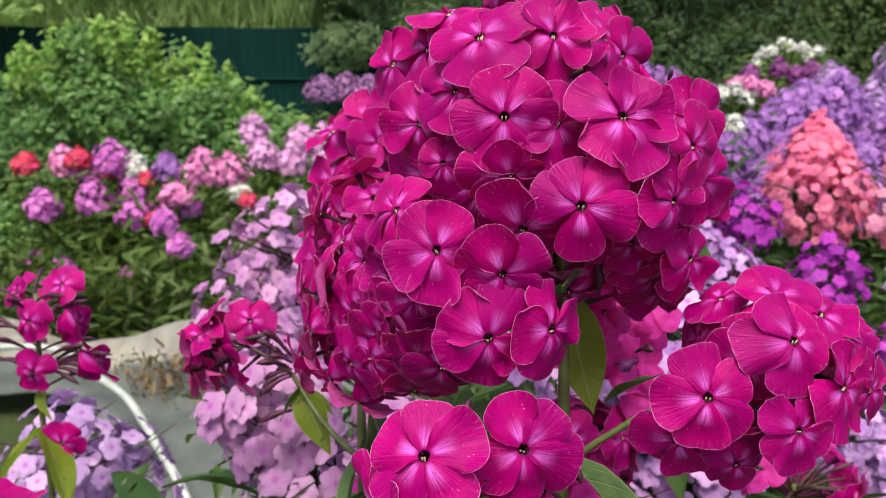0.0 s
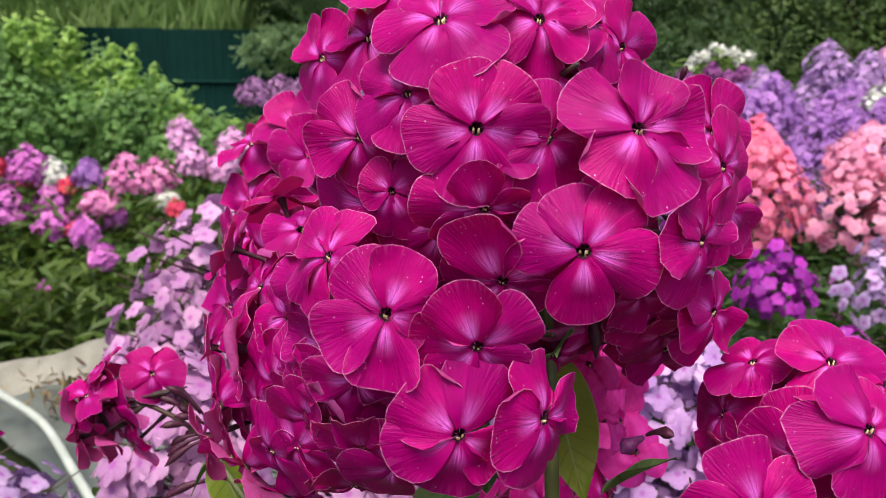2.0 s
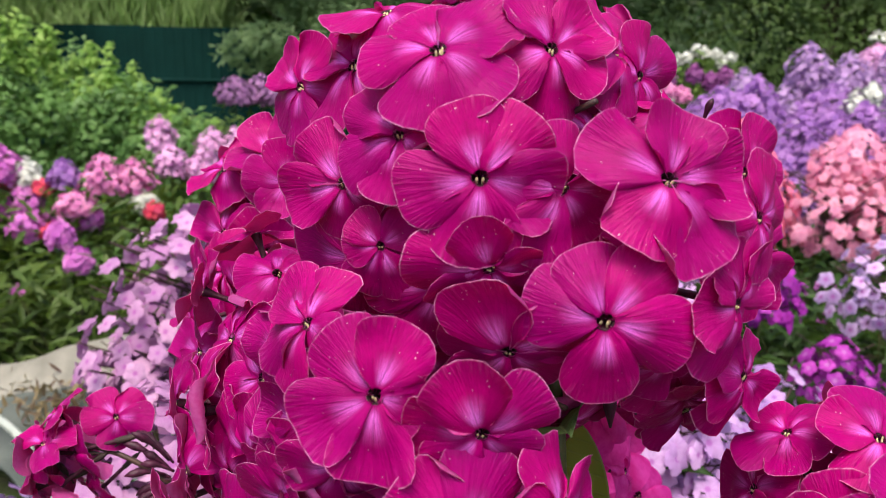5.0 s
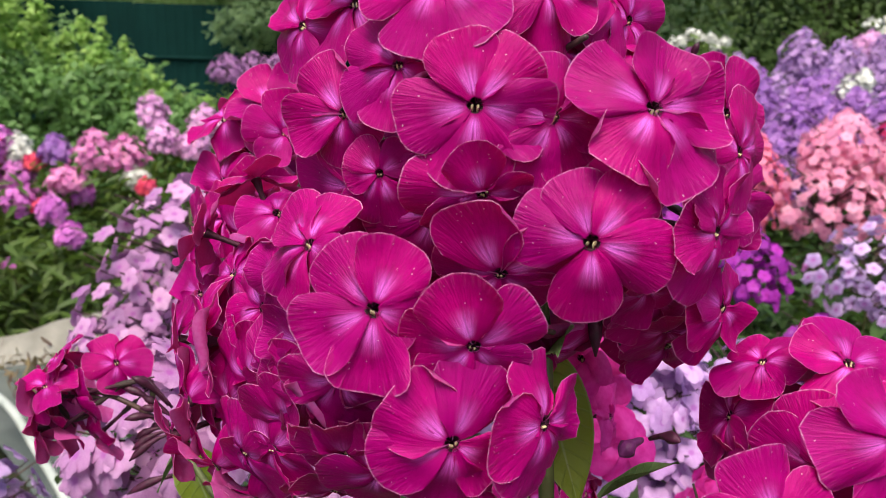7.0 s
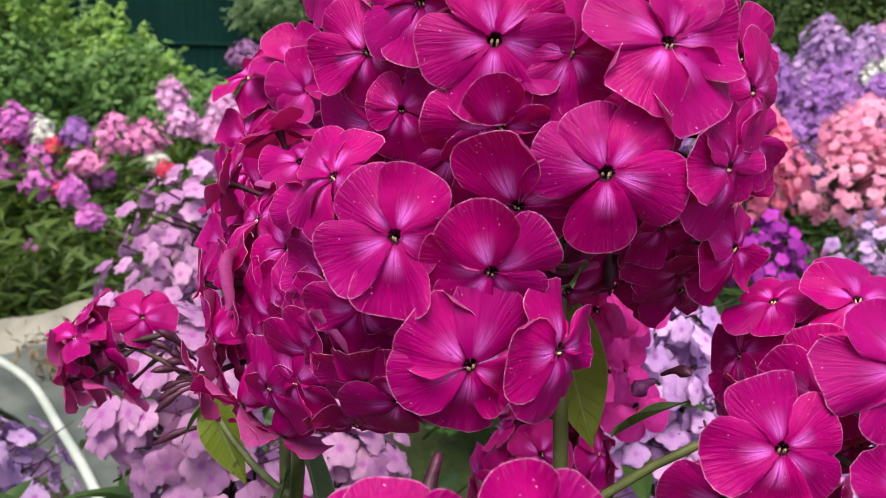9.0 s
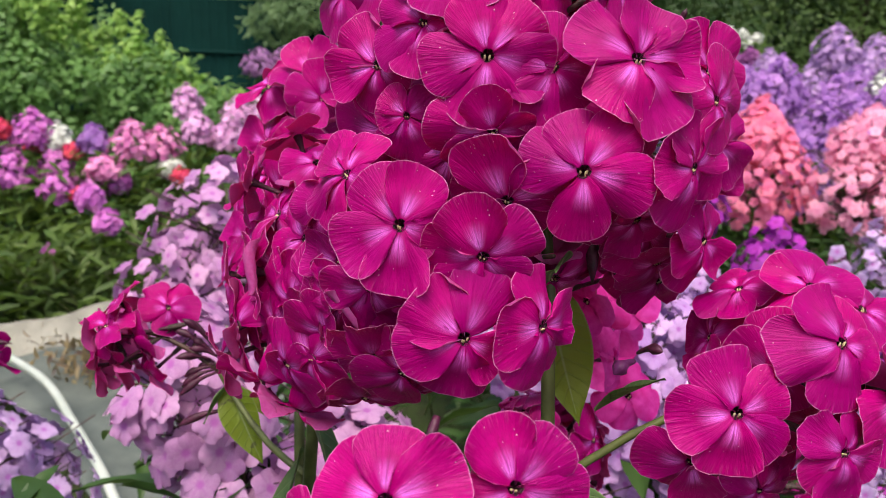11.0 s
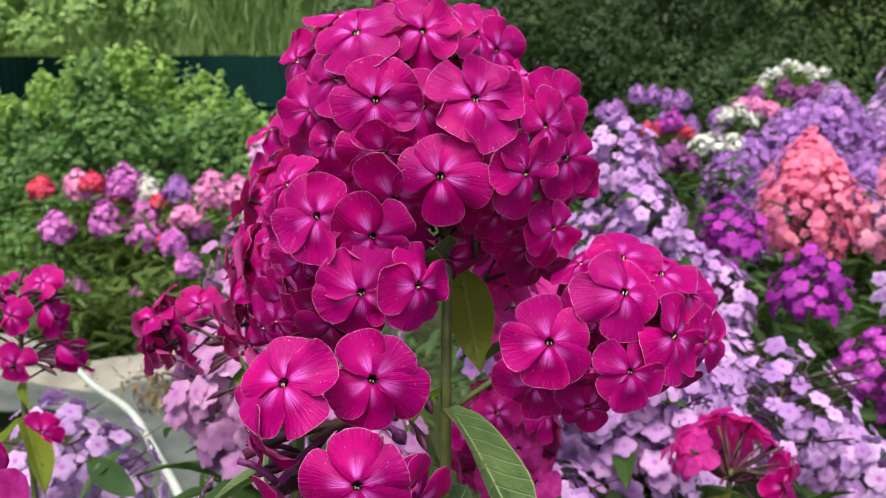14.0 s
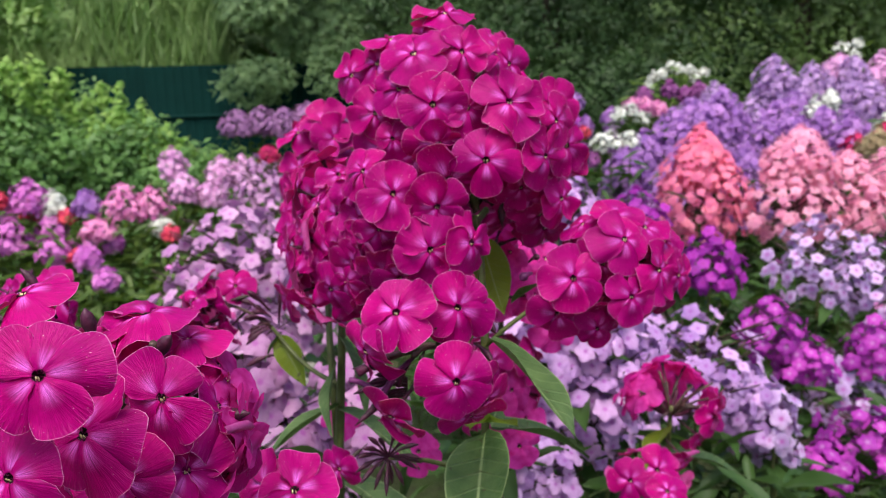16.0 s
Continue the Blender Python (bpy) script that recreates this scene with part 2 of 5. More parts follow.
def tube_mesh(name, pts, radii, mat, sides=8, cap=True):
    """A bent, tapering tube through a few points."""
    pts = [Vector(p) for p in pts]
    verts, faces = [], []
    ref = Vector((0.31, 0.17, 0.93)) if abs((pts[-1] - pts[0]).normalized().z) < 0.8 else Vector((1, 0.1, 0))
    for i, p in enumerate(pts):
        d = (pts[min(i + 1, len(pts) - 1)] - pts[max(i - 1, 0)]).normalized()
        a = d.cross(ref).normalized()
        b = d.cross(a)
        for j in range(sides):
            th = 2 * math.pi * j / sides
            verts.append(p + (a * math.cos(th) + b * math.sin(th)) * radii[i])
    for i in range(len(pts) - 1):
        for j in range(sides):
            q = (j + 1) % sides
            faces.append((i * sides + j, i * sides + q, (i + 1) * sides + q, (i + 1) * sides + j))
    if cap:
        faces.append(tuple(reversed(range(sides))))
        faces.append(tuple((len(pts) - 1) * sides + j for j in range(sides)))
    return mesh_of(name, verts, faces, [mat])


def bend(a, b, sag=0.0, n=6, side=(0, 0, 1)):
    """Points from a to b, bowed by sag along side."""
    a, b, side = Vector(a), Vector(b), Vector(side)
    return [a.lerp(b, i / (n - 1)) + side * sag * math.sin(math.pi * i / (n - 1)) for i in range(n)]


def rolled(along, up, start, radius):
    """Rolls whatever lies past start up and back round a small cylinder."""
    d = along - start
    if d <= 0:
        return along, up
    turn = min(d / radius, 3.6)
    return start + radius * math.sin(turn), up + radius * (1 - math.cos(turn))


def petal_mesh(seed, roll="", reflex=0.1, cup=0.0, notch=0.0, ruffle=1.0):
    """One egg-shaped petal with thickness, half a unit long, along +x; the face looks to +z. roll: the margin that
    curls over, "+" or "-" for the sides and "t" for the tip. UVMap: round, out; Edge: 1 on the margin."""
    rnd = random.Random(seed)
    nu, nv, thick = 22, 8, 0.003
    mid, deep, wide = 0.285, 0.215, 0.236 * rnd.uniform(0.9, 1.1)
    ph, ph2, ph3 = (rnd.uniform(0, 6.3) for _ in range(3))
    wave, lop, twist = 0.02 * ruffle * rnd.uniform(0.7, 1.4), rnd.uniform(-0.07, 0.07), 0.05 * rnd.uniform(0.6, 1.4)
    egg, blunt = rnd.uniform(0.17, 0.3), rnd.uniform(0.8, 0.95)
    top, uv, edge = [], [], []
    for j in range(nv + 1):
        e = (j / nv) ** 0.8
        q = 0.1 + 0.9 * e
        for i in range(nu + 1):
            s = 2 * i / nu - 1
            w = s * (math.pi - 0.38)
            c, sn = math.cos(w), math.sin(w)
            grow = 1 + 0.02 * math.sin(3 * w + ph) + 0.012 * math.sin(7 * w + ph2) - notch * math.exp(-(w / 0.35) ** 2)
            x = (mid + deep * math.copysign(abs(c) ** blunt, c) * grow) * q
            y = wide * math.copysign(abs(sn) ** 0.93, sn) * (1 + egg * c) * grow * q + lop * x * x
            r, phi = math.hypot(x, y) / 0.5, math.atan2(y, x) / 0.78
            z = 0.03 * math.sin(math.pi * min(1, r * 1.5)) - reflex * 0.5 * r * r - cup * (y / wide) ** 2 * 0.085
            z += twist * phi * r * (1.25 - r) + wave * math.sin(3.1 * w + ph) * e ** 2.5 + 0.006 * ruffle * math.sin(13 * w + ph2) * e ** 5
            z += 0.012 * math.sin(5 * r + ph3) * r - 0.018 * math.exp(-(phi / 0.13) ** 2) * r * (1 - r) * 2
            if roll == "+":
                y, z = rolled(y, z, 0.55 * wide + 0.12 * (0.5 - x), 0.042)
            if roll == "-":
                y, z = rolled(-y, z, 0.55 * wide + 0.12 * (0.5 - x), 0.042)
                y = -y
            if roll == "t":
                x, z = rolled(x, z, 0.3 + 0.25 * y, 0.05)
            top.append(Vector((x, y, z)))
            uv.append((0.5 + 0.5 * phi, r))
            edge.append((0.5, e))
    row = nu + 1
    cnt = len(top)
    rim = list(range(nv * row, nv * row + row))
    under = [p - Vector((0, 0, thick)) for p in top]
    if roll:
        flat = mesh_of("shape", top, [(j * row + i, j * row + i + 1, (j + 1) * row + i + 1, (j + 1) * row + i)[::-1] for j in range(nv) for i in range(nu)], [])
        ways = [v.normal.copy() for v in flat.vertices]
        lift = 1 if sum(n.z for n in ways) > 0 else -1
        under = [p - n * thick * lift for p, n in zip(top, ways)]
        bpy.data.meshes.remove(flat)
    verts = top + under
    faces, which = [], []
    for j in range(nv):
        for i in range(nu):
            a = j * row + i
            faces.append((a, a + row, a + row + 1, a + 1)), which.append(0)
            faces.append((cnt + a, cnt + a + 1, cnt + a + row + 1, cnt + a + row)), which.append(1)
    rim0, m = len(verts), len(rim)
    verts += [verts[a] for a in rim] + [verts[cnt + a] for a in rim]
    uvs, edges = uv + uv + [uv[a] for a in rim] * 2, edge + edge + [edge[a] for a in rim] * 2
    for i in range(m - 1):
        faces.append((rim0 + i, rim0 + m + i, rim0 + m + i + 1, rim0 + i + 1)), which.append(0)
    return mesh_of("petal", verts, faces, [MAGENTA, MAGENTA_BACK], uvs, which, True, edges)


PETALS = [petal_mesh(10 + i, *shape) for i, shape in enumerate((
    ("", 0.10, 0.0, 0.0), ("", 0.18, 0.5, 0.03), ("", 0.06, -0.5, 0.0, 1.6), ("", 0.02, 0.4, 0.02), ("", 0.15, 0.8, -0.04),
    ("", 0.24, 0.2, 0.03, 1.4), ("", 0.10, 1.0, 0.0), ("", 0.04, -0.8, 0.02, 1.5), ("", 0.14, 0.0, -0.03, 1.8), ("", 0.21, 0.6, 0.0, 0.8)))]
ROLLED = {key: [petal_mesh(40 + 7 * i + n, key, *shape) for n, shape in enumerate(((0.06, 0.0), (0.14, 0.3, 0.0, 1.5)))] for i, key in enumerate("+-t")}
REFLEXED = [petal_mesh(70 + i, "", *shape) for i, shape in enumerate(((0.5, 0.8, 0.0, 1.6), (0.38, -0.6, 0.0, 2.2), (0.3, 1.6, 0.0, 2.2)))]
PETALS_WILD = ROLLED["+"] + ROLLED["-"] + ROLLED["t"][:1] + REFLEXED


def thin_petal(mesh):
    """A petal seen from behind: one layer of the same outline, the light through it painted in."""
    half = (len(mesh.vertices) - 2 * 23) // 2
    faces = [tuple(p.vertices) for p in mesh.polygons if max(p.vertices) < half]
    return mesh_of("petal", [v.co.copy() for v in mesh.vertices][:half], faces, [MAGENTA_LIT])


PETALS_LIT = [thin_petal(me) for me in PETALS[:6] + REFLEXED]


def flower_tube_mesh():
    """The dark throat, the slender tube behind it and the calyx, for a flower one unit across."""
    rings = [(0.0, -0.16, 1), (0.028, -0.10, 1), (0.047, -0.02, 1), (0.056, 0.012, 1), (0.062, 0.004, 1), (0.05, -0.03, 0), (0.032, -0.14, 0),
             (0.03, -0.34, 0), (0.028, -0.46, 0), (0.04, -0.48, 2), (0.045, -0.6, 2), (0.035, -0.7, 2), (0.014, -0.76, 2), (0.012, -0.95, 2)]
    sides, verts, faces, which = 8, [], [], []
    for r, z, _ in rings:
        for j in range(sides):
            th = 2 * math.pi * j / sides
            verts.append((r * math.cos(th), r * math.sin(th), z))
    for i in range(len(rings) - 1):
        for j in range(sides):
            q = (j + 1) % sides
            faces.append((i * sides + j, (i + 1) * sides + j, (i + 1) * sides + q, i * sides + q))
            which.append(rings[i + 1][2])
    return mesh_of("floret", verts, faces, [TUBE, THROAT, CALYX], None, which)


def anther_mesh():
    verts, faces = [], []
    for h, r in ((-0.03, 0.002), (-0.02, 0.0075), (0.0, 0.009), (0.018, 0.0075), (0.027, 0.003)):
        for j in range(6):
            w = math.pi * j / 3
            verts.append((r * math.cos(w), r * math.sin(w), h))
    for i in range(4):
        for j in range(6):
            q = (j + 1) % 6
            faces.append((i * 6 + j, i * 6 + q, i * 6 + 6 + q, i * 6 + 6 + j))
    return mesh_of("anther", verts, faces, [ANTHER])


FLOWER_TUBE = flower_tube_mesh()
ANTHER_MESH = anther_mesh()


def facing(x, y, z, yaw, pitch, spin, size):
    """A pose whose +z looks out by yaw (to the right) and pitch (up) from the way to the camera."""
    a, p = radians(yaw), radians(pitch)
    n = Vector((math.sin(a) * math.cos(p), -math.cos(a) * math.cos(p), math.sin(p)))
    up = Vector((0, 0, 1)) - n * n.z
    if up.length < 0.05:
        up = Vector((0, 1, 0))
    up.normalize()
    m = Matrix((up, n.cross(up), n)).transposed().to_4x4()
    return Matrix.Translation((x, y, z)) @ m @ Matrix.Rotation(radians(spin), 4, "Z") @ Matrix.Scale(size, 4)


def anthers(fl, rnd):
    for i in range(rnd.choice((2, 2, 3))):
        a = radians(140 + 62 * i + rnd.uniform(-25, 25))
        piece("anther", ANTHER_MESH, fl, Matrix.Translation((0.026 * math.cos(a), 0.026 * math.sin(a), 0.0)) @ Matrix.Rotation(radians(rnd.uniform(20, 55)), 4, "Y"))


def petal_tilt(rnd, loose):
    return Matrix.Rotation(radians(rnd.uniform(-12, 9) * loose), 4, "Y") @ Matrix.Rotation(radians(rnd.uniform(-6, 8) * loose), 4, "X")


def big_floret(plant, rnd, x, y, z, yaw, pitch, spin, size, wild=0.1, lit=False):
    """One magenta flower with its five petals and its anthers, given in millimetres and degrees."""
    m = facing(x / 1000, y / 1000, z / 1000, yaw, pitch, spin, size / 1000)
    fl = piece("floret", FLOWER_TUBE, plant, Matrix.Translation(-plant.location) @ m)
    for i in range(5):
        # lit: every petal takes the copy with the backlight put into its colour
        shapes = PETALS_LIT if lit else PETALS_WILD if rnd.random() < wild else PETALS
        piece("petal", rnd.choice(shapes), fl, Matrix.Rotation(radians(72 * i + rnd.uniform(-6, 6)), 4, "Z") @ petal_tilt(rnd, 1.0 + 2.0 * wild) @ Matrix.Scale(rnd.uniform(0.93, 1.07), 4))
    anthers(fl, rnd)
    return fl


def open_floret(plant, x, y, z, yaw, pitch, size, turns, lengths, shapes="....."):
    """A flower whose petals each have their own turn and length; shapes: "." open, "+", "-" or "t" with a rolled margin, "r" bent back."""
    rnd = random.Random(x * 7 + z)
    fl = piece("floret", FLOWER_TUBE, plant, Matrix.Translation(-plant.location) @ facing(x / 1000, y / 1000, z / 1000, yaw, pitch, 0, size / 1000))
    for turn, length, shape in zip(turns, lengths, shapes):
        kinds = PETALS if shape == "." else REFLEXED if shape == "r" else ROLLED[shape]
        longer, broader = (1.0, 1.0) if shape in ".r" else (1.06, 1.2)
        piece("petal", rnd.choice(kinds), fl, Matrix.Rotation(radians(turn), 4, "Z") @ petal_tilt(rnd, 0.45) @ Matrix.Diagonal((length * longer, length ** 0.5 * broader * rnd.uniform(0.98, 1.1), length, 1)))
    anthers(fl, rnd)
    placed.append(Vector((x, y, z)))
    return fl


def spray(plant, centre, rows, seed, wild=0.35, away=0.35):
    """Flowers on long tubes that radiate from one point (millimetres): yaw, pitch, size and reach of each."""
    rnd = random.Random(seed)
    c = Vector(centre)
    for yaw, pitch, size, reach in rows:
        a, p = radians(yaw), radians(pitch)
        at = c + reach * Vector((math.sin(a) * math.cos(p), -math.cos(a) * math.cos(p), math.sin(p)))
        placed.append(at)
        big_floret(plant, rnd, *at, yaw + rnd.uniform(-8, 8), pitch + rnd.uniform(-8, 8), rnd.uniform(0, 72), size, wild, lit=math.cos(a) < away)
        stem(plant, bend((c + Vector((0, 0, -6))) / 1000, (c.lerp(at, 0.45)) / 1000, -0.003, 5), 0.0013, 0.0018, TUBE, "flower_tube")


def florets(plant, rows, seed, wild=0.1, lit=False):
    rnd = random.Random(seed)
    return [big_floret(plant, rnd, *row, wild=wild, lit=lit) for row in rows]


def fill_head(plant, centre, size, count, seed, placed, gap=17, low=-0.75, lean=0.0, wild=0.12):
    """More flowers over an egg-shaped head wherever no flower stands yet (millimetres)."""
    rnd = random.Random(seed)
    cx, cy, cz = centre
    rx, ry, rz = size
    for i in range(count):
        w = low + (0.98 - low) * (i + 0.5) / count
        az = i * 2.39996 + rnd.uniform(-0.2, 0.2)
        r = math.sqrt(1 - w * w) if w > 0 else math.sqrt(1 - (w / 1.15) ** 2)
        n = Vector((r * math.cos(az), r * math.sin(az), w))
        p = Vector((cx + rx * n.x, cy + ry * n.y, cz + rz * n.z))
        if any((p - q).length < gap for q in placed):
            continue
        placed.append(p)
        d = Vector((n.x / rx, n.y / ry, n.z / rz + lean / rz)).normalized()
        yaw, pitch = math.degrees(math.atan2(d.x, -d.y)), math.degrees(math.asin(d.z))
        big_floret(plant, rnd, *p, yaw + rnd.uniform(-12, 12), pitch + rnd.uniform(-10, 10), rnd.uniform(0, 72), rnd.uniform(33, 40), wild)


def leaf_mesh(name, mat, length, width, droop=0.25, fold=0.18, wave=0.0, nu=6, nv=12, thick=0.0):
    """A lance-shaped leaf along +x with a folded midrib; UV: across, along."""
    verts, faces, uv = [], [], []
    for j in range(nv + 1):
        v = j / nv
        hw = width / 2 * (math.sin(math.pi * min(1.0, v ** 0.75 + 0.02)) ** 0.85 if v < 1 else 0.0) + 0.0006 * (1 - v)
        for i in range(nu + 1):
            s = 2 * i / nu - 1
            z = -droop * length * v * v + abs(s) * hw * fold * 2 + wave * width * math.sin(9 * v + 2 * s) * abs(s)
            verts.append((length * v * (1 - 0.12 * droop * v), s * hw, z))
            uv.append((i / nu, v))
    for j in range(nv):
        for i in range(nu):
            a = j * (nu + 1) + i
            faces.append((a, a + nu + 1, a + nu + 2, a + 1)[::-1])
    if thick:
        n, row = len(verts), nu + 1
        verts += [(x, y, z - thick) for x, y, z in verts]
        uv += uv
        faces += [tuple(n + i for i in f[::-1]) for f in list(faces)]
        edge = [j * row for j in range(nv + 1)] + [j * row + nu for j in range(nv, -1, -1)]
        faces += [(a, n + a, n + b, b) for a, b in zip(edge, edge[1:])]
    return mesh_of(name, verts, faces, [mat], uv)


def leaf(plant, base, tip, width, mat, droop=0.15, fold=0.2, roll=0.0, wave=0.05, label=""):
    """A single leaf from base to tip, in metres."""
    a, b = Vector(base), Vector(tip)
    d = b - a
    x = d.normalized()
    y = Vector((0, 0, 1)).cross(x)
    y = y.normalized() if y.length > 0.1 else Vector((1, 0, 0))
    z = x.cross(y)
    m = Matrix.Translation(a - plant.location) @ Matrix((x, y, z)).transposed().to_4x4() @ Matrix.Rotation(radians(roll), 4, "X")
    return piece("leaf", leaf_mesh("leaf", mat, d.length, width, droop, fold, wave), plant, m, label)


def stem(plant, pts, r0, r1, mat=STEM, name="stem"):
    n = len(pts)
    local = [Vector(p) - plant.location for p in pts]
    return piece(name, tube_mesh(name, local, [r0 + (r1 - r0) * i / (n - 1) for i in range(n)], mat), plant)


def bud(plant, base, tip, r, name="bud", mat=None):
    """A pointed, furled bud."""
    pts = bend(Vector(base) - plant.location, Vector(tip) - plant.location, 0.1 * (Vector(tip) - Vector(base)).length, 7)
    return piece(name, tube_mesh(name, pts, [r * k for k in (0.3, 0.4, 0.45, 0.62, 1.0, 0.8, 0.12)], mat or BUD), plant)


# ---- the magenta phlox, nearest plant ----
magenta_phlox = thing("phlox_plant", (0.055, 0.345, 0.0), "magenta phlox in full bloom with broad rounded petals", "flower", "magenta phloxes")
placed = []


def remember(made):
    placed.extend((o.parent.matrix_world.translation * 0 + o.parent.location + o.matrix_basis.translation) * 1000 for o in made)


# the flowers that stand foremost
open_floret(magenta_phlox, 14, 312, 1166, -11, 40, 40, (20, 85, 159, 236, 312), (0.89, 1.04, 1.01, 1.02, 1.05), "....-")
open_floret(magenta_phlox, 43, 318, 1167, 15, 24, 35, (21, 108, 191, 245, 302), (0.99, 0.98, 1.03, 0.96, 1.04), "..r..")
open_floret(magenta_phlox, 23, 301, 1137, -1, 3, 41, (16, 103, 175, 255, 314), (0.93, 1.02, 1.06, 1.01, 0.98))
open_floret(magenta_phlox, 66, 294, 1137, 6, 22, 41, (58, 144, 207, 272, 338), (1.10, 0.87, 1.08, 1.07, 0.91), ".--..")
open_floret(magenta_phlox, 43, 303, 1134, 16, -2, 36, (7, 80, 150, 210, 268), (0.9, 0.8, 1.15, 0.95, 1.1))
open_floret(magenta_phlox, 5, 312, 1146, -30, 20, 29, (52, 117, 163, 227, 340), (1.35, 1.33, 1.19, 0.60, 0.74), "...t.")
open_floret(magenta_phlox, -9, 322, 1133, -28, 0, 30, (43, 105, 162, 226, 326), (1.16, 1.32, 1.06, 0.78, 0.79), "-....")
open_floret(magenta_phlox, -18, 308, 1100, -50, 29, 33, (5, 61, 113, 159, 254), (0.98, 1.27, 1.29, 1.13, 0.55))
open_floret(magenta_phlox, 0, 316, 1118, -14, -2, 25, (48, 95, 151, 203, 306), (0.88, 0.85, 1.22, 1.24, 0.88))
open_floret(magenta_phlox, 26, 302, 1115, -3, -29, 34, (18, 95, 141, 210, 277), (0.94, 1.28, 1.11, 0.96, 0.78))
open_floret(magenta_phlox, 31, 301, 1094, -15, -28, 38, (22, 72, 141, 230, 302), (1.21, 0.98, 0.92, 0.88, 1.05), "-...+")
open_floret(magenta_phlox, 51, 289, 1105, -8, 5, 41, (19, 78, 182, 256, 318), (0.88, 0.97, 1.08, 1.11, 0.98))
open_floret(magenta_phlox, -2, 290, 1088, -16, 11, 37, (40, 117, 179, 254, 338), (1.07, 1.19, 1.17, 0.66, 1.02))
open_floret(magenta_phlox, 22, 285, 1080, -7, -16, 36, (16, 80, 140, 222, 300), (1.17, 0.98, 0.93, 0.90, 1.04), ".-...")
open_floret(magenta_phlox, 17, 282, 1056, 5, 2, 40, (47, 104, 175, 235, 336), (0.97, 1.07, 1.06, 0.82, 1.11), "-....")
open_floret(magenta_phlox, 41, 287, 1058, 43, 2, 40, (2, 85, 154, 204, 270), (0.95, 1.00, 1.04, 1.06, 0.95), ".-...")
open_floret(magenta_phlox, -11, 298, 1067, -13, -14, 32, (98, 142, 206, 264, 357), (1.02, 1.16, 1.22, 0.91, 0.76), ".t...")
open_floret(magenta_phlox, 88, 300, 1105, 39, -1, 38, (34, 81, 158, 209, 300), (0.97, 1.10, 1.11, 0.87, 0.98), "...r.")
open_floret(magenta_phlox, 97, 310, 1125, 40, 9, 34, (61, 172, 228, 283, 337), (0.73, 1.01, 1.01, 1.21, 1.11))
open_floret(magenta_phlox, 103, 322, 1077, 34, 2, 33, (55, 113, 181, 227, 320), (0.96, 1.00, 1.18, 0.97, 0.91), "..r..")
open_floret(magenta_phlox, 127, 273, 1058, 12, 20, 36, (29, 97, 174, 244, 315), (1.03, 1.22, 1.15, 0.88, 0.78))
open_floret(magenta_phlox, 96, 269, 1038, -5, 7, 39, (18, 99, 173, 224, 297), (1.01, 1.07, 1.07, 1.01, 0.85))
open_floret(magenta_phlox, 129, 267, 1026, 17, 2, 32, (55, 137, 178, 242, 315), (1.06, 0.98, 1.15, 1.08, 0.78))
open_floret(magenta_phlox, 149, 278, 1038, 42, 11, 41, (12, 106, 184, 230, 292), (0.88, 0.93, 1.04, 1.09, 1.07))
open_floret(magenta_phlox, 91, 285, 1014, -10, -17, 33, (84, 140, 195, 264, 345), (1.15, 0.87, 1.17, 0.87, 0.98))
open_floret(magenta_phlox, 115, 286, 1003, 6, -14, 29, (43, 117, 200, 278, 337), (1.20, 0.86, 1.03, 0.82, 1.15))
open_floret(magenta_phlox, 120, 290, 1041, -32, -7, 32, (19, 60, 131, 202, 310), (1.35, 1.29, 0.90, 0.81, 0.75))
open_floret(magenta_phlox, -6, 231, 1034, -15, 30, 40, (1, 75, 146, 218, 297), (0.90, 0.92, 1.07, 1.05, 1.07))
open_floret(magenta_phlox, 26, 238, 1033, 10, 9, 40, (18, 116, 168, 244, 311), (0.97, 0.95, 1.01, 1.18, 0.92))
open_floret(magenta_phlox, 22, 218, 1000, 6, 2, 42, (2, 80, 158, 222, 288), (0.95, 1.02, 1.0, 0.98, 0.9))
# crown
remember(florets(magenta_phlox, [
    (-6, 345, 1163, -46, 35, 10, 40),
    (-22, 360, 1157, -46, 10, 50, 36),
    (3, 345, 1177, -31, 62, 0, 40),
    (68, 345, 1167, 39, 30, 20, 38),
    (77, 350, 1161, 40, 5, 0, 34),
    (37, 346, 1192, 10, 70, 15, 42),
    (51, 344, 1180, 40, 54, 0, 38),
    (22, 344, 1179, -40, 54, 20, 38),
    (38, 338, 1178, 0, 60, 40, 36),
    (34, 372, 1186, 180, 60, 20, 38),
    (87, 345, 1148, 30, 50, 10, 36),
    (70, 360, 1175, 33, 45, 0, 36),
], 300))
# upper
remember(florets(magenta_phlox, [
    (104, 335, 1134, 26, 12, 30, 38),
    (15, 316, 1107, -6, -10, 12, 40),
    (42, 318, 1116, 4, -12, 30, 38),
    (-6, 328, 1112, -24, -6, 5, 40),
    (74, 318, 1116, 20, -8, 20, 38),
], 301))
# middle
remember(florets(magenta_phlox, [
    (110, 335, 1109, 26, 0, 20, 38),
    (67, 315, 1089, 20, -28, 30, 38),
    (114, 345, 1094, 28, -15, 0, 36),
    (-21, 318, 1070, -46, -4, 10, 36),
], 302))
# lower
remember(florets(magenta_phlox, [
    (-9, 310, 1040, -20, -48, 0, 38),
    (-32, 333, 1030, -38, -12, 20, 38),
    (99, 350, 1055, 20, -30, 30, 38),
    (4, 315, 1025, -6, -55, 10, 36),
    (-3, 310, 1051, -20, -40, 40, 36),
    (84, 328, 1079, 26, -20, 25, 38),
    (94, 362, 1058, 16, -20, 0, 34),
], 303))
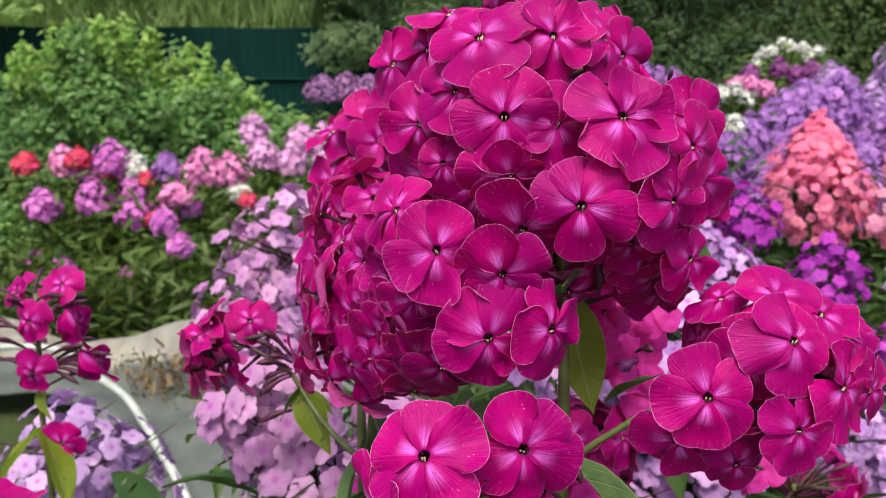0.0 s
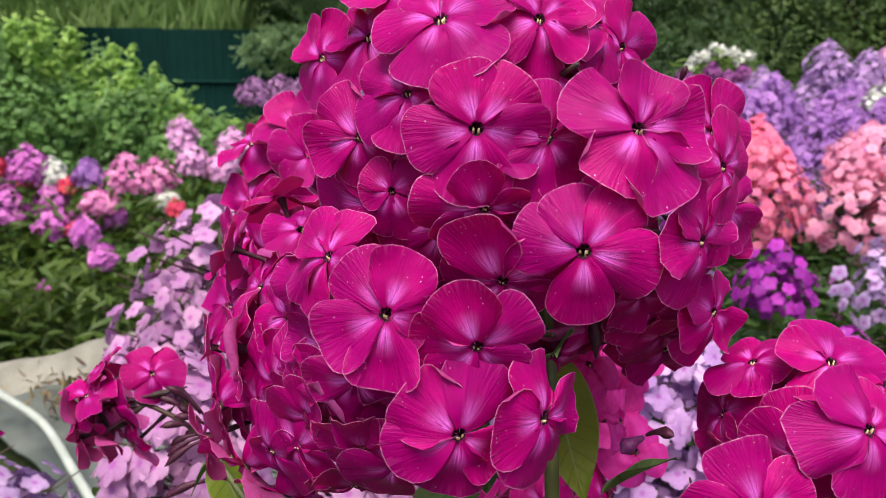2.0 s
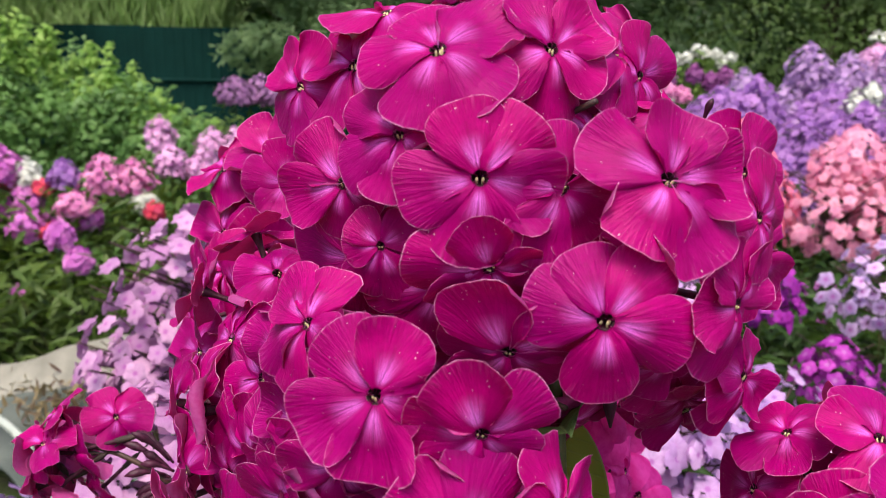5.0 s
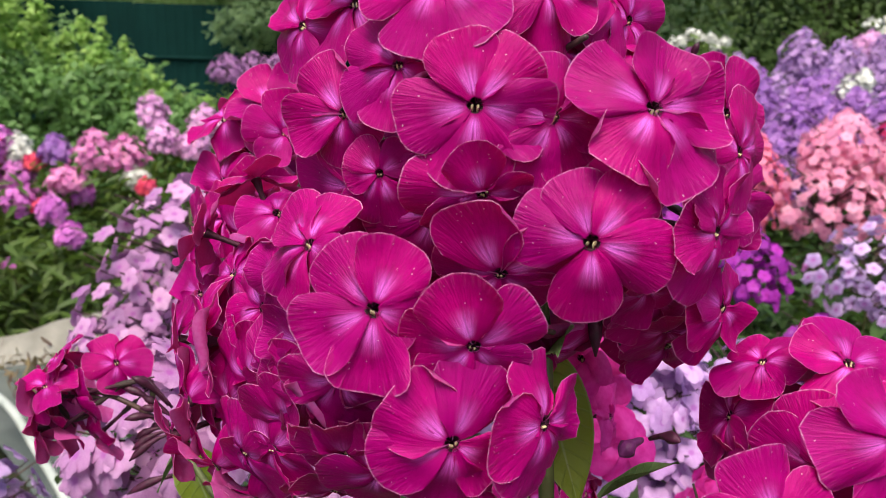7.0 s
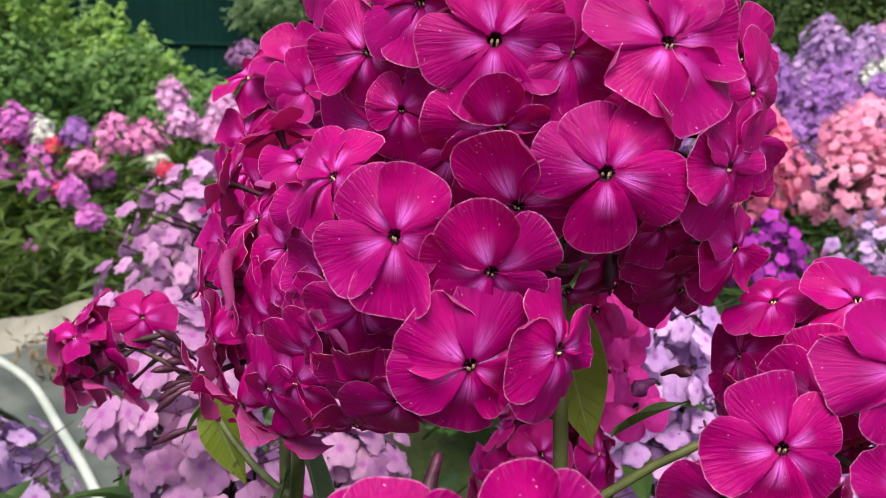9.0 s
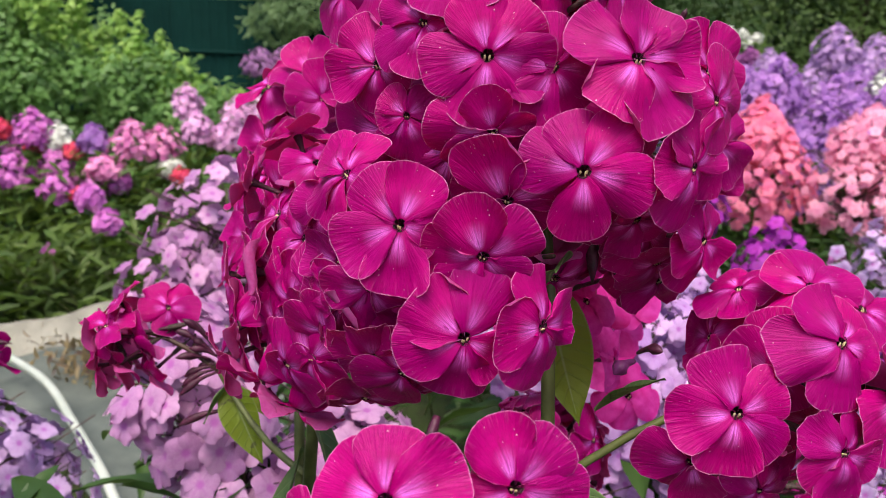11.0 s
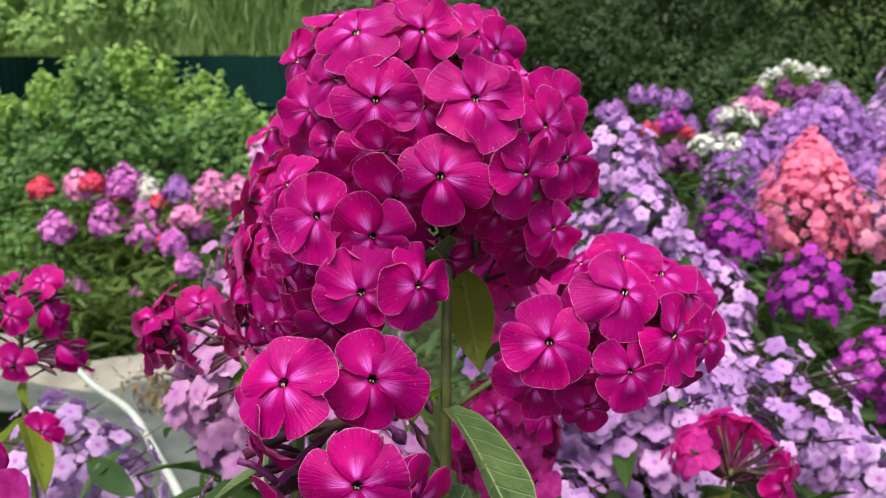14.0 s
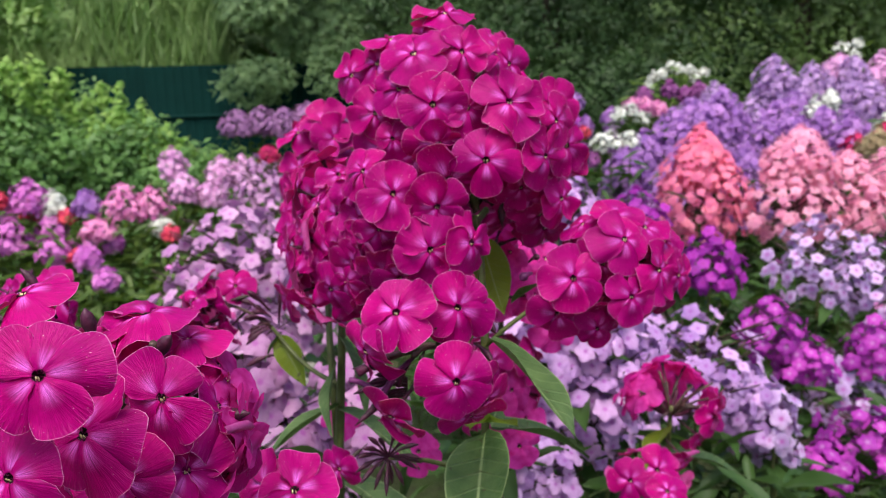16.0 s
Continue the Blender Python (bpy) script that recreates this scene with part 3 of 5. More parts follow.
# under
remember(florets(magenta_phlox, [
    (0, 305, 1036, -10, -35, 20, 38),
    (-26, 328, 1042, -35, -25, 0, 38),
    (-35, 350, 1013, -36, -30, 40, 38),
    (-13, 335, 1014, -18, -46, 10, 36),
    (-48, 362, 1033, -50, -12, 30, 38),
    (-20, 318, 1055, -34, -16, 10, 38),
    (-49, 370, 1055, -50, 4, 0, 38),
    (-35, 350, 1070, -46, 10, 50, 38),
    (-26, 335, 1085, -44, 8, 20, 38),
    (-58, 375, 1034, -56, 0, 10, 36),
    (-42, 345, 1023, -44, -20, 0, 38),
], 304))
# left flank
remember(florets(magenta_phlox, [
    (-57, 370, 1052, -70, 10, 0, 41),
    (-49, 380, 1073, -68, 28, 20, 41),
    (-65, 375, 1028, -72, -8, 40, 40),
    (-55, 365, 1008, -62, -30, 10, 40),
    (-74, 385, 1010, -74, -14, 30, 39),
    (-28, 330, 1054, -66, -8, 15, 40),
    (-40, 350, 1046, -66, -16, 50, 40),
    (-40, 360, 998, -60, -50, 0, 38),
    (-73, 400, 1042, -76, 4, 20, 40),
], 305, 0.55))
# rear head
remember(florets(magenta_phlox, [
    (-55, 480, 1105, -36, 8, 20, 42),
    (-66, 485, 1120, -48, 40, 0, 40),
    (-44, 475, 1126, 0, 45, 30, 42),
    (-66, 475, 1092, -50, 10, 10, 40),
    (-45, 465, 1086, -24, -10, 40, 40),
    (-75, 470, 1073, -53, 0, 0, 38),
    (-56, 455, 1071, -39, -12, 20, 40),
    (-77, 450, 1058, -59, -5, 35, 38),
    (-70, 430, 1052, -53, 10, 5, 38),
    (-64, 460, 1078, -42, 5, 50, 38),
    (-38, 470, 1115, 15, 15, 0, 38),
], 306, 0.5))
# side branch
remember(florets(magenta_phlox, [
    (107, 288, 1010, -4, -42, 0, 36),
    (123, 292, 1004, 10, -46, 30, 34),
    (131, 300, 1067, -6, 55, 0, 34),
    (148, 298, 1060, 25, 45, 20, 34),
    (161, 300, 1051, 36, 30, 0, 32),
    (167, 292, 1031, 40, 0, 10, 32),
    (158, 300, 1014, 30, -35, 20, 32),
    (116, 318, 1061, -75, 55, 0, 32),
], 307))
# low front
remember(florets(magenta_phlox, [
    (-22, 240, 1012, -62, -10, 0, 41),
    (34, 233, 989, 30, -24, 10, 38),
    (-11, 240, 976, -55, -35, 20, 39),
    (41, 245, 980, 45, -12, 0, 39),
    (31, 240, 973, 10, -40, 20, 39),
], 308))
# low back
remember(florets(magenta_phlox, [
    (96, 505, 1028, -10, 38, 0, 41),
    (111, 510, 1020, 10, 48, 30, 43),
    (89, 475, 1008, 0, 28, 10, 41),
    (113, 475, 1003, 20, 18, 40, 39),
    (76, 485, 989, 0, 28, 0, 39),
    (98, 485, 976, 10, 18, 20, 39),
    (99, 475, 898, 10, 28, 0, 39),
    (86, 475, 874, -20, 18, 20, 39),
    (113, 485, 868, 20, 28, 40, 37),
    (105, 475, 847, 0, 18, 10, 39),
    (123, 490, 969, 0, 34, 10, 42),
    (139, 490, 945, 10, 28, 30, 42),
    (18, 475, 849, -10, 38, 30, 39),
    (-48, 485, 878, -34, 28, 10, 35),
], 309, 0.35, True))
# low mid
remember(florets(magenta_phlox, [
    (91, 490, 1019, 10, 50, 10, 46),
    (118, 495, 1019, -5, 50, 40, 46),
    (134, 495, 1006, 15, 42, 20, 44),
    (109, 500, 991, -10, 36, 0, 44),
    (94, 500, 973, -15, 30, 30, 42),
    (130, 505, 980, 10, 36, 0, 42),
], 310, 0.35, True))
# backs of flowers low behind the head, glow painted in with the lit petal copies
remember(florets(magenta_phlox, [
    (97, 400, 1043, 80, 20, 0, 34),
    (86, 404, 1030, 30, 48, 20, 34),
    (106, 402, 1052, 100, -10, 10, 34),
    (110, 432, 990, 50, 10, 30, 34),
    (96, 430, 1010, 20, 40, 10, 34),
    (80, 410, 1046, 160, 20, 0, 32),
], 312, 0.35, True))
remember(florets(magenta_phlox, [
    (92, 335, 1066, 16, -46, 10, 34),
    (76, 314, 1086, 14, -30, 25, 36),
], 313))
# bud cluster
remember(florets(magenta_phlox, [
    (-160, 484, 985, -84, 6, 0, 36),
    (-142, 484, 985, -76, -8, 20, 38),
    (-136, 490, 960, -60, -36, 10, 34),
    (-152, 490, 1002, -84, 34, 0, 34),
    (-126, 495, 997, 34, 40, 20, 34),
    (-164, 490, 964, -86, -15, 30, 34),
    (-149, 480, 970, -70, -30, 40, 34),
    (-154, 478, 992, -30, 62, 15, 32),
], 311, 0.6))

fill_head(magenta_phlox, (44, 362, 1104), (49, 40, 62), 80, 7, placed, 22)
fill_head(magenta_phlox, (44, 350, 1103), (42, 28, 54), 40, 71, placed, 17)
fill_head(magenta_phlox, (-40, 415, 1048), (30, 36, 56), 50, 8, placed, 23, wild=0.4)
fill_head(magenta_phlox, (-48, 500, 1082), (28, 28, 44), 36, 9, placed, 23, wild=0.35)
fill_head(magenta_phlox, (136, 318, 1038), (28, 24, 25), 32, 10, placed, 19)
fill_head(magenta_phlox, (104, 530, 1000), (26, 16, 30), 16, 11, placed, 22)
fill_head(magenta_phlox, (92, 500, 895), (38, 28, 45), 36, 12, placed, 20)
fill_head(magenta_phlox, (-147, 502, 984), (15, 14, 19), 10, 13, placed, 22, wild=0.6)
# stems
stem(magenta_phlox, [(0.05, 0.36, 0.0), (0.05, 0.34, 0.5), (0.051, 0.318, 0.9), (0.052, 0.315, 0.995), (0.053, 0.335, 1.06), (0.042, 0.35, 1.16)], 0.0034, 0.0022)
stem(magenta_phlox, [(-0.04, 0.45, 0.0), (-0.05, 0.43, 0.6), (-0.047, 0.42, 0.865), (-0.038, 0.42, 0.985), (-0.048, 0.43, 1.06)], 0.0045, 0.0025)
stem(magenta_phlox, [(-0.047, 0.42, 0.88), (-0.05, 0.455, 0.96), (-0.05, 0.485, 1.03), (-0.05, 0.495, 1.1)], 0.003, 0.0022)
stem(magenta_phlox, [(0.09, 0.5, 0.0), (0.095, 0.52, 0.8), (0.1, 0.515, 1.0)], 0.004, 0.0025)
stem(magenta_phlox, [(0.042, 0.35, 1.15), (0.039, 0.35, 1.17), (0.037, 0.349, 1.19)], 0.0022, 0.0016, DARK_STEM, "stalk")
stem(magenta_phlox, bend((0.052, 0.314, 0.988), (0.122, 0.305, 1.03), 0.006), 0.0015, 0.0014, STEM, "side_branch")
stem(magenta_phlox, bend((0.05, 0.31, 0.95), (0.018, 0.262, 1.005), -0.006), 0.002, 0.0016, DARK_STEM, "side_branch")
stem(magenta_phlox, bend((-0.045, 0.43, 0.93), (-0.098, 0.488, 0.962), -0.008), 0.002, 0.0016, STEM, "side_branch")
stem(magenta_phlox, bend((-0.098, 0.488, 0.962), (-0.142, 0.492, 0.985), 0.004), 0.0016, 0.0012, DARK_STEM, "side_branch")
# dark tubes and buds behind the low front flowers
stem(magenta_phlox, bend((0.007, 0.262, 1.004), (-0.027, 0.247, 0.998), 0.002), 0.0013, 0.0024, TUBE, "flower_tube")
stem(magenta_phlox, bend((0.008, 0.266, 1.004), (-0.022, 0.256, 0.998), 0.002), 0.0012, 0.0022, TUBE, "flower_tube")
stem(magenta_phlox, bend((0.004, 0.262, 1.000), (-0.014, 0.252, 0.984), 0.002), 0.0012, 0.0020, BUD_PURPLE, "flower_tube")
stem(magenta_phlox, bend((0.005, 0.266, 1.000), (-0.006, 0.258, 0.985), 0.002), 0.0010, 0.0016, TUBE, "flower_tube")
stem(magenta_phlox, bend((-0.032, 0.255, 0.992), (-0.016, 0.255, 0.982), 0.002), 0.0016, 0.0016, BUD_PURPLE, "flower_tube")
bud(magenta_phlox, (0.028, 0.270, 1.001), (0.036, 0.262, 0.996), 0.0034, mat=BUD_PURPLE)
bud(magenta_phlox, (0.028, 0.272, 0.991), (0.035, 0.265, 0.981), 0.0034, mat=BUD_PURPLE)
bud(magenta_phlox, (0.087, 0.335, 1.028), (0.078, 0.330, 1.025), 0.0032, mat=BUD_PURPLE)
bud(magenta_phlox, (0.001, 0.262, 1.010), (-0.003, 0.256, 1.009), 0.0020, mat=CALYX)
bud(magenta_phlox, (0.011, 0.262, 1.004), (0.002, 0.254, 1.002), 0.0020, mat=CALYX)
bud(magenta_phlox, (0.010, 0.262, 1.003), (0.007, 0.254, 0.999), 0.0018, mat=CALYX)
# stalks inside the main head
rnd = random.Random(3)
for i in range(26):
    az, h = i * 2.4, 1.05 + 0.1 * (i / 26)
    a = Vector((0.046, 0.342, h))
    b = a + Vector((0.034 * math.cos(az), 0.03 * math.sin(az), 0.016))
    stem(magenta_phlox, bend(a, b, 0.003, 4), 0.0011, 0.0008, DARK_STEM, "stalk")
for i in range(12):
    az = i * 2.4
    a, b = Vector((0.018, 0.262, 1.005)), Vector((0.012 + 0.022 * math.cos(az), 0.25 + 0.014 * math.sin(az), 1.012 + 0.012 * math.sin(az * 1.7)))
    stem(magenta_phlox, bend(a, b, 0.002, 4), 0.0014, 0.001, DARK_STEM, "stalk")
for i in range(10):
    az = i * 2.4
    a, b = Vector((0.122, 0.305, 1.03)), Vector((0.125 + 0.025 * math.cos(az), 0.3 + 0.02 * math.sin(az), 1.04 + 0.016 * math.sin(az * 1.7)))
    stem(magenta_phlox, bend(a, b, 0.002, 4), 0.0012, 0.0009, DARK_STEM, "stalk")
# furled buds
for i in range(9):
    a = Vector((0.0, 0.264, 0.978 + 0.0012 * i))
    bud(magenta_phlox, a, a + Vector((-0.03 + 0.004 * (i % 4), -0.01 + 0.002 * (i % 5), -0.012 + 0.0026 * i)), 0.0019)
for i in range(11):
    a = Vector((-0.098 - 0.002 * (i % 3), 0.487, 0.962 + 0.0015 * i))
    b = a + Vector((-0.021 + 0.003 * (i % 4), -0.006 + 0.003 * (i % 5), -0.012 + 0.003 * i))
    bud(magenta_phlox, a, b, 0.0023)
bud(magenta_phlox, (-0.092, 0.485, 0.965), (-0.087, 0.48, 0.995), 0.0025)
bud(magenta_phlox, (-0.088, 0.488, 0.938), (-0.122, 0.484, 0.93), 0.0025)
bud(magenta_phlox, (0.08, 0.312, 1.04), (0.084, 0.3, 1.045), 0.002)
bud(magenta_phlox, (0.042, 0.262, 1.02), (0.048, 0.25, 1.014), 0.0022)
bud(magenta_phlox, (0.038, 0.265, 1.005), (0.046, 0.25, 0.998), 0.0022)
bud(magenta_phlox, (0.01, 0.285, 1.03), (0.004, 0.276, 1.008), 0.004)
bud(magenta_phlox, (0.066, 0.334, 1.088), (0.067, 0.328, 1.06), 0.0026)
bud(magenta_phlox, (0.074, 0.338, 1.084), (0.076, 0.332, 1.062), 0.0024)
bud(magenta_phlox, (0.095, 0.345, 1.145), (0.097, 0.342, 1.155), 0.0012)
# leaves
leaf(magenta_phlox, (0.060, 0.372, 1.047), (0.069, 0.346, 0.997), 0.026, LEAF_YOUNG, -0.1, 0.12, 12, label="young yellow-green leaf")
leaf(magenta_phlox, (0.054, 0.308, 0.994), (0.094, 0.228, 0.966), 0.034, LEAF, 0.12, 0.22, -26)
leaf(magenta_phlox, (0.049, 0.302, 0.936), (0.02, 0.19, 0.915), 0.036, LEAF, 0.12, 0.2, 10)
leaf(magenta_phlox, (0.054, 0.312, 0.935), (0.064, 0.33, 0.945), 0.02, LEAF, 0.1, 0.1, 50)
leaf(magenta_phlox, (0.054, 0.312, 0.935), (0.135, 0.35, 0.91), 0.03, LEAF, 0.2, 0.2)
leaf(magenta_phlox, (-0.044, 0.418, 0.917), (-0.105, 0.37, 0.905), 0.02, LEAF, 0.15, 0.3, 20)
leaf(magenta_phlox, (-0.044, 0.418, 0.95), (-0.058, 0.35, 0.925), 0.022, LEAF, 0.15, 0.2, 60)
leaf(magenta_phlox, (-0.044, 0.416, 0.915), (0.015, 0.35, 0.905), 0.026, LEAF, 0.15, 0.2, -15)
leaf(magenta_phlox, (-0.04, 0.418, 0.97), (-0.015, 0.37, 0.925), 0.02, LEAF, 0.15, 0.2, -40)
leaf(magenta_phlox, (-0.046, 0.418, 0.87), (-0.1, 0.3, 0.86), 0.034, LEAF, 0.15, 0.2, 10)
leaf(magenta_phlox, (-0.046, 0.418, 0.86), (0.03, 0.32, 0.85), 0.034, LEAF, 0.15, 0.2, -10)
leaf(magenta_phlox, (-0.093, 0.486, 0.955), (-0.072, 0.462, 0.918), 0.02, LEAF_YOUNG, 0.1, 0.2, 40)
leaf(magenta_phlox, (-0.093, 0.486, 0.952), (-0.07, 0.49, 0.935), 0.014, LEAF_YOUNG, 0.1, 0.2, 10)
leaf(magenta_phlox, (-0.09, 0.487, 0.957), (-0.106, 0.47, 0.94), 0.012, LEAF, 0.1, 0.2, 40)
leaf(magenta_phlox, (0.072, 0.33, 1.01), (0.094, 0.325, 1.028), 0.014, LEAF, 0.1, 0.2, -20)
leaf(magenta_phlox, (0.052, 0.32, 1.0), (0.03, 0.30, 0.985), 0.012, LEAF_YOUNG, 0.1, 0.2, 30)
leaf(magenta_phlox, (0.052, 0.33, 1.06), (0.045, 0.30, 1.075), 0.02, LEAF, 0.1, 0.2, 30)
leaf(magenta_phlox, (0.05, 0.308, 0.94), (0.036, 0.285, 0.95), 0.017, LEAF_YOUNG, 0.1, 0.2, 20, label="young yellow-green leaf")
leaf(magenta_phlox, (0.051, 0.308, 0.94), (0.066, 0.282, 0.95), 0.019, LEAF_YOUNG, 0.1, 0.2, -20, label="young yellow-green leaf")
for i in range(16):
    az = i * 2.4
    a = Vector((-0.012, 0.29, 0.93))
    bud(magenta_phlox, a, a + Vector((0.02 * math.cos(az), -0.006 + 0.008 * math.sin(1.7 * az), 0.018 * math.sin(az))), 0.0016)
stem(magenta_phlox, bend((0.05, 0.312, 0.9), (-0.012, 0.29, 0.93), 0.004), 0.0018, 0.0014, STEM, "side_branch")
for i in range(34):
    az, h = i * 2.4, 0.83 - 0.021 * i
    x, y = ((0.05, 0.325), (-0.048, 0.43), (0.09, 0.44))[i % 3]
    leaf(magenta_phlox, (x, y, h), (x + 0.11 * math.cos(az), y + 0.11 * math.sin(az), h - 0.02 + 0.03 * math.sin(i)), 0.03, LEAF, 0.25, 0.2, 0)

# ---- smaller heads of the same kind ----
small_phlox = thing("phlox_plant", (0.29, 0.63, 0.0), "low magenta phlox with half-open flowers and dark bare stalks", "flower", "magenta phloxes")
placed = []
spray(small_phlox, (298, 615, 812), [
    (215, 38, 46, 52), (245, 22, 46, 52), (180, 58, 44, 50), (150, 30, 46, 52), (112, 20, 46, 50), (62, 8, 46, 46),
    (92, -8, 44, 50), (285, 30, 40, 44), (190, 20, 46, 56), (130, 55, 42, 50), (170, -4, 44, 54), (232, 0, 44, 48),
], 131)
remember(florets(small_phlox, [
    (334, 588, 812, 30, -6, 10, 46),
    (262, 560, 772, 4, 26, 10, 50),
    (235, 562, 762, -24, 22, 30, 48),
    (302, 585, 768, 20, -20, 0, 44),
    (325, 600, 783, 30, -24, 0, 44),
], 132))
fill_head(small_phlox, (262, 580, 760), (40, 26, 22), 16, 14, placed, 24)
stem(small_phlox, [(0.3, 0.66, 0.0), (0.305, 0.64, 0.5), (0.3, 0.625, 0.78), (0.298, 0.615, 0.815)], 0.004, 0.0025)
for i in range(9):
    az, up = i * 2.4, (i % 7) / 7
    a = Vector((0.298, 0.615, 0.805))
    b = a + Vector((0.042 * math.cos(az), -0.012 + 0.02 * math.sin(az), 0.012 + 0.042 * up))
    stem(small_phlox, bend(a, b, 0.004, 4), 0.0016, 0.0012, DARK_STEM, "stalk")
leaf(small_phlox, (0.298, 0.62, 0.79), (0.245, 0.56, 0.782), 0.03, LEAF_YOUNG, 0.1, 0.2, 30)
leaf(small_phlox, (0.298, 0.62, 0.77), (0.22, 0.58, 0.74), 0.03, LEAF, 0.1, 0.2, 20)
for i in range(14):
    az, h = i * 2.4, 0.75 - 0.04 * i
    leaf(small_phlox, (0.302, 0.635, h), (0.302 + 0.1 * math.cos(az), 0.635 + 0.1 * math.sin(az), h - 0.01), 0.03, LEAF, 0.25, 0.2, 0)

near_phlox = thing("phlox_plant", (-0.115, 0.15, 0.0), "close magenta phlox head with dewy petals and dark buds", "flower", "magenta phloxes")
placed = []
open_floret(near_phlox, -113, 66, 1064, 9, 17, 35, (47, 127, 205, 275, 336), (0.95, 0.99, 1.04, 1.16, 0.89))
open_floret(near_phlox, -113, 94, 1035, -18, 20, 39, (70, 146, 208, 264, 343), (0.71, 1.01, 1.16, 1.09, 1.11))
open_floret(near_phlox, -94, 118, 1037, -10, 10, 35, (41, 105, 174, 224, 324), (1.03, 0.82, 1.28, 1.09, 0.85), "+....")
open_floret(near_phlox, -127, 72, 1032, -9, 12, 32, (59, 143, 223, 285, 344), (0.92, 0.96, 1.19, 0.95, 1.01))
remember(florets(near_phlox, [
    (-143, 135, 1073, -20, 84, 0, 36),
    (-106, 155, 1058, 20, 86, 20, 38),
    (-93, 160, 1046, 40, 80, 0, 34),
    (-116, 150, 1051, -10, 78, 10, 36),
    (-79, 155, 1016, 78, 4, 30, 34),
    (-74, 155, 999, 60, 6, 10, 34),
    (-91, 130, 1004, 20, 14, 0, 36),
    (-109, 115, 1009, 0, 14, 20, 36),
    (-111, 150, 1041, 0, 40, 0, 38),
    (-82, 160, 1034, 76, 30, 0, 34),
], 132, 0.25))
spray(near_phlox, (-108, 158, 1012), [
    (60, 20, 36, 34), (75, 0, 36, 36), (50, -12, 38, 34), (88, 30, 34, 34), (70, -28, 36, 36), (95, -10, 36, 34),
], 135, 0.75)
fill_head(near_phlox, (-122, 155, 1010), (40, 40, 42), 60, 15, placed, 21)
stem(near_phlox, [(-0.12, 0.2, 0.0), (-0.12, 0.18, 0.6), (-0.118, 0.16, 1.0)], 0.0045, 0.003)
bud(near_phlox, (-0.118, 0.13, 1.045), (-0.119, 0.125, 1.069), 0.0028)
bud(near_phlox, (-0.104, 0.14, 1.035), (-0.092, 0.13, 1.056), 0.003)
bud(near_phlox, (-0.138, 0.15, 1.06), (-0.149, 0.15, 1.08), 0.0018)
bud(near_phlox, (-0.088, 0.15, 1.01), (-0.068, 0.142, 1.02), 0.0026)
stem(near_phlox, bend((-0.118, 0.16, 1.0), (-0.097, 0.125, 1.055), 0.004), 0.0018, 0.0014, DARK_STEM, "stalk")
remember(florets(near_phlox, [
    (-59, 200, 958, -10, 50, 0, 40),
    (-75, 220, 952, -34, 40, 20, 38),
    (248, 500, 780, 0, 40, 0, 40),
    (-43, 330, 907, -39, -10, 0, 32),
], 133))
for i in range(12):
    az, h = i * 2.4, 0.93 - 0.05 * i
    leaf(near_phlox, (-0.119, 0.17, h), (-0.119 + 0.1 * math.cos(az), 0.17 + 0.1 * math.sin(az), h - 0.01), 0.03, LEAF, 0.25, 0.2, 0)

loose_phlox = thing("phlox_plant", (-0.36, 0.68, 0.0), "sparse magenta phlox, half its buds still furled", "flower", "magenta phloxes")
placed = []
remember(florets(loose_phlox, [
    (-338, 680, 973, -10, 40, 0, 40),
    (-360, 660, 945, -15, 5, 20, 40),
    (-362, 660, 899, -5, 0, 10, 42),
    (-329, 680, 937, 62, 0, 0, 38),
    (-310, 670, 904, 62, -15, 20, 36),
    (-346, 667, 828, -4, 0, 36, 42),
    (-389, 700, 963, -40, 30, 0, 38),
], 134))
stem(loose_phlox, [(-0.37, 0.72, 0.0), (-0.37, 0.69, 0.6), (-0.366, 0.675, 0.85), (-0.362, 0.68, 0.965)], 0.004, 0.0022)
for i in range(20):
    az, h = i * 2.4, 0.885 + 0.0045 * i
    a = Vector((-0.365, 0.678, h - 0.01))
    bud(loose_phlox, a, a + Vector((0.055 * math.cos(az), 0.03 * math.sin(az), 0.018 + 0.01 * math.sin(3 * i))), 0.0026)
for i in range(5):
    bud(loose_phlox, (-0.36, 0.675, 0.895), (-0.322 + 0.008 * i, 0.66, 0.887 + 0.007 * i), 0.0028)
for a, b in (((-0.324, 0.66, 0.962), (-0.314, 0.655, 0.92)), ((-0.316, 0.655, 0.925), (-0.288, 0.65, 0.893))):
    m = Matrix.Translation(Vector(a) - loose_phlox.location) @ (Vector(b) - Vector(a)).to_track_quat("X", "Y").to_matrix().to_4x4()
    piece("petal", leaf_mesh("petal", MAGENTA, 0.045, 0.011, 0.15, 0.6, 0.35, thick=0.0004), loose_phlox, m, "withered hanging petal")
leaf(loose_phlox, (-0.366, 0.672, 0.84), (-0.315, 0.62, 0.79), 0.032, LEAF_YOUNG, 0.12, 0.2, -30)
leaf(loose_phlox, (-0.366, 0.672, 0.84), (-0.4, 0.63, 0.80), 0.03, LEAF_YOUNG, 0.12, 0.2, 30)
leaf(loose_phlox, (-0.364, 0.676, 0.88), (-0.352, 0.655, 0.855), 0.016, LEAF_YOUNG, 0.12, 0.2, 60)
for i in range(14):
    az, h = i * 2.4, 0.68 - 0.04 * i
    leaf(loose_phlox, (-0.37, 0.69, h), (-0.37 + 0.1 * math.cos(az), 0.69 + 0.1 * math.sin(az), h - 0.01), 0.03, LEAF, 0.25, 0.2, 0)


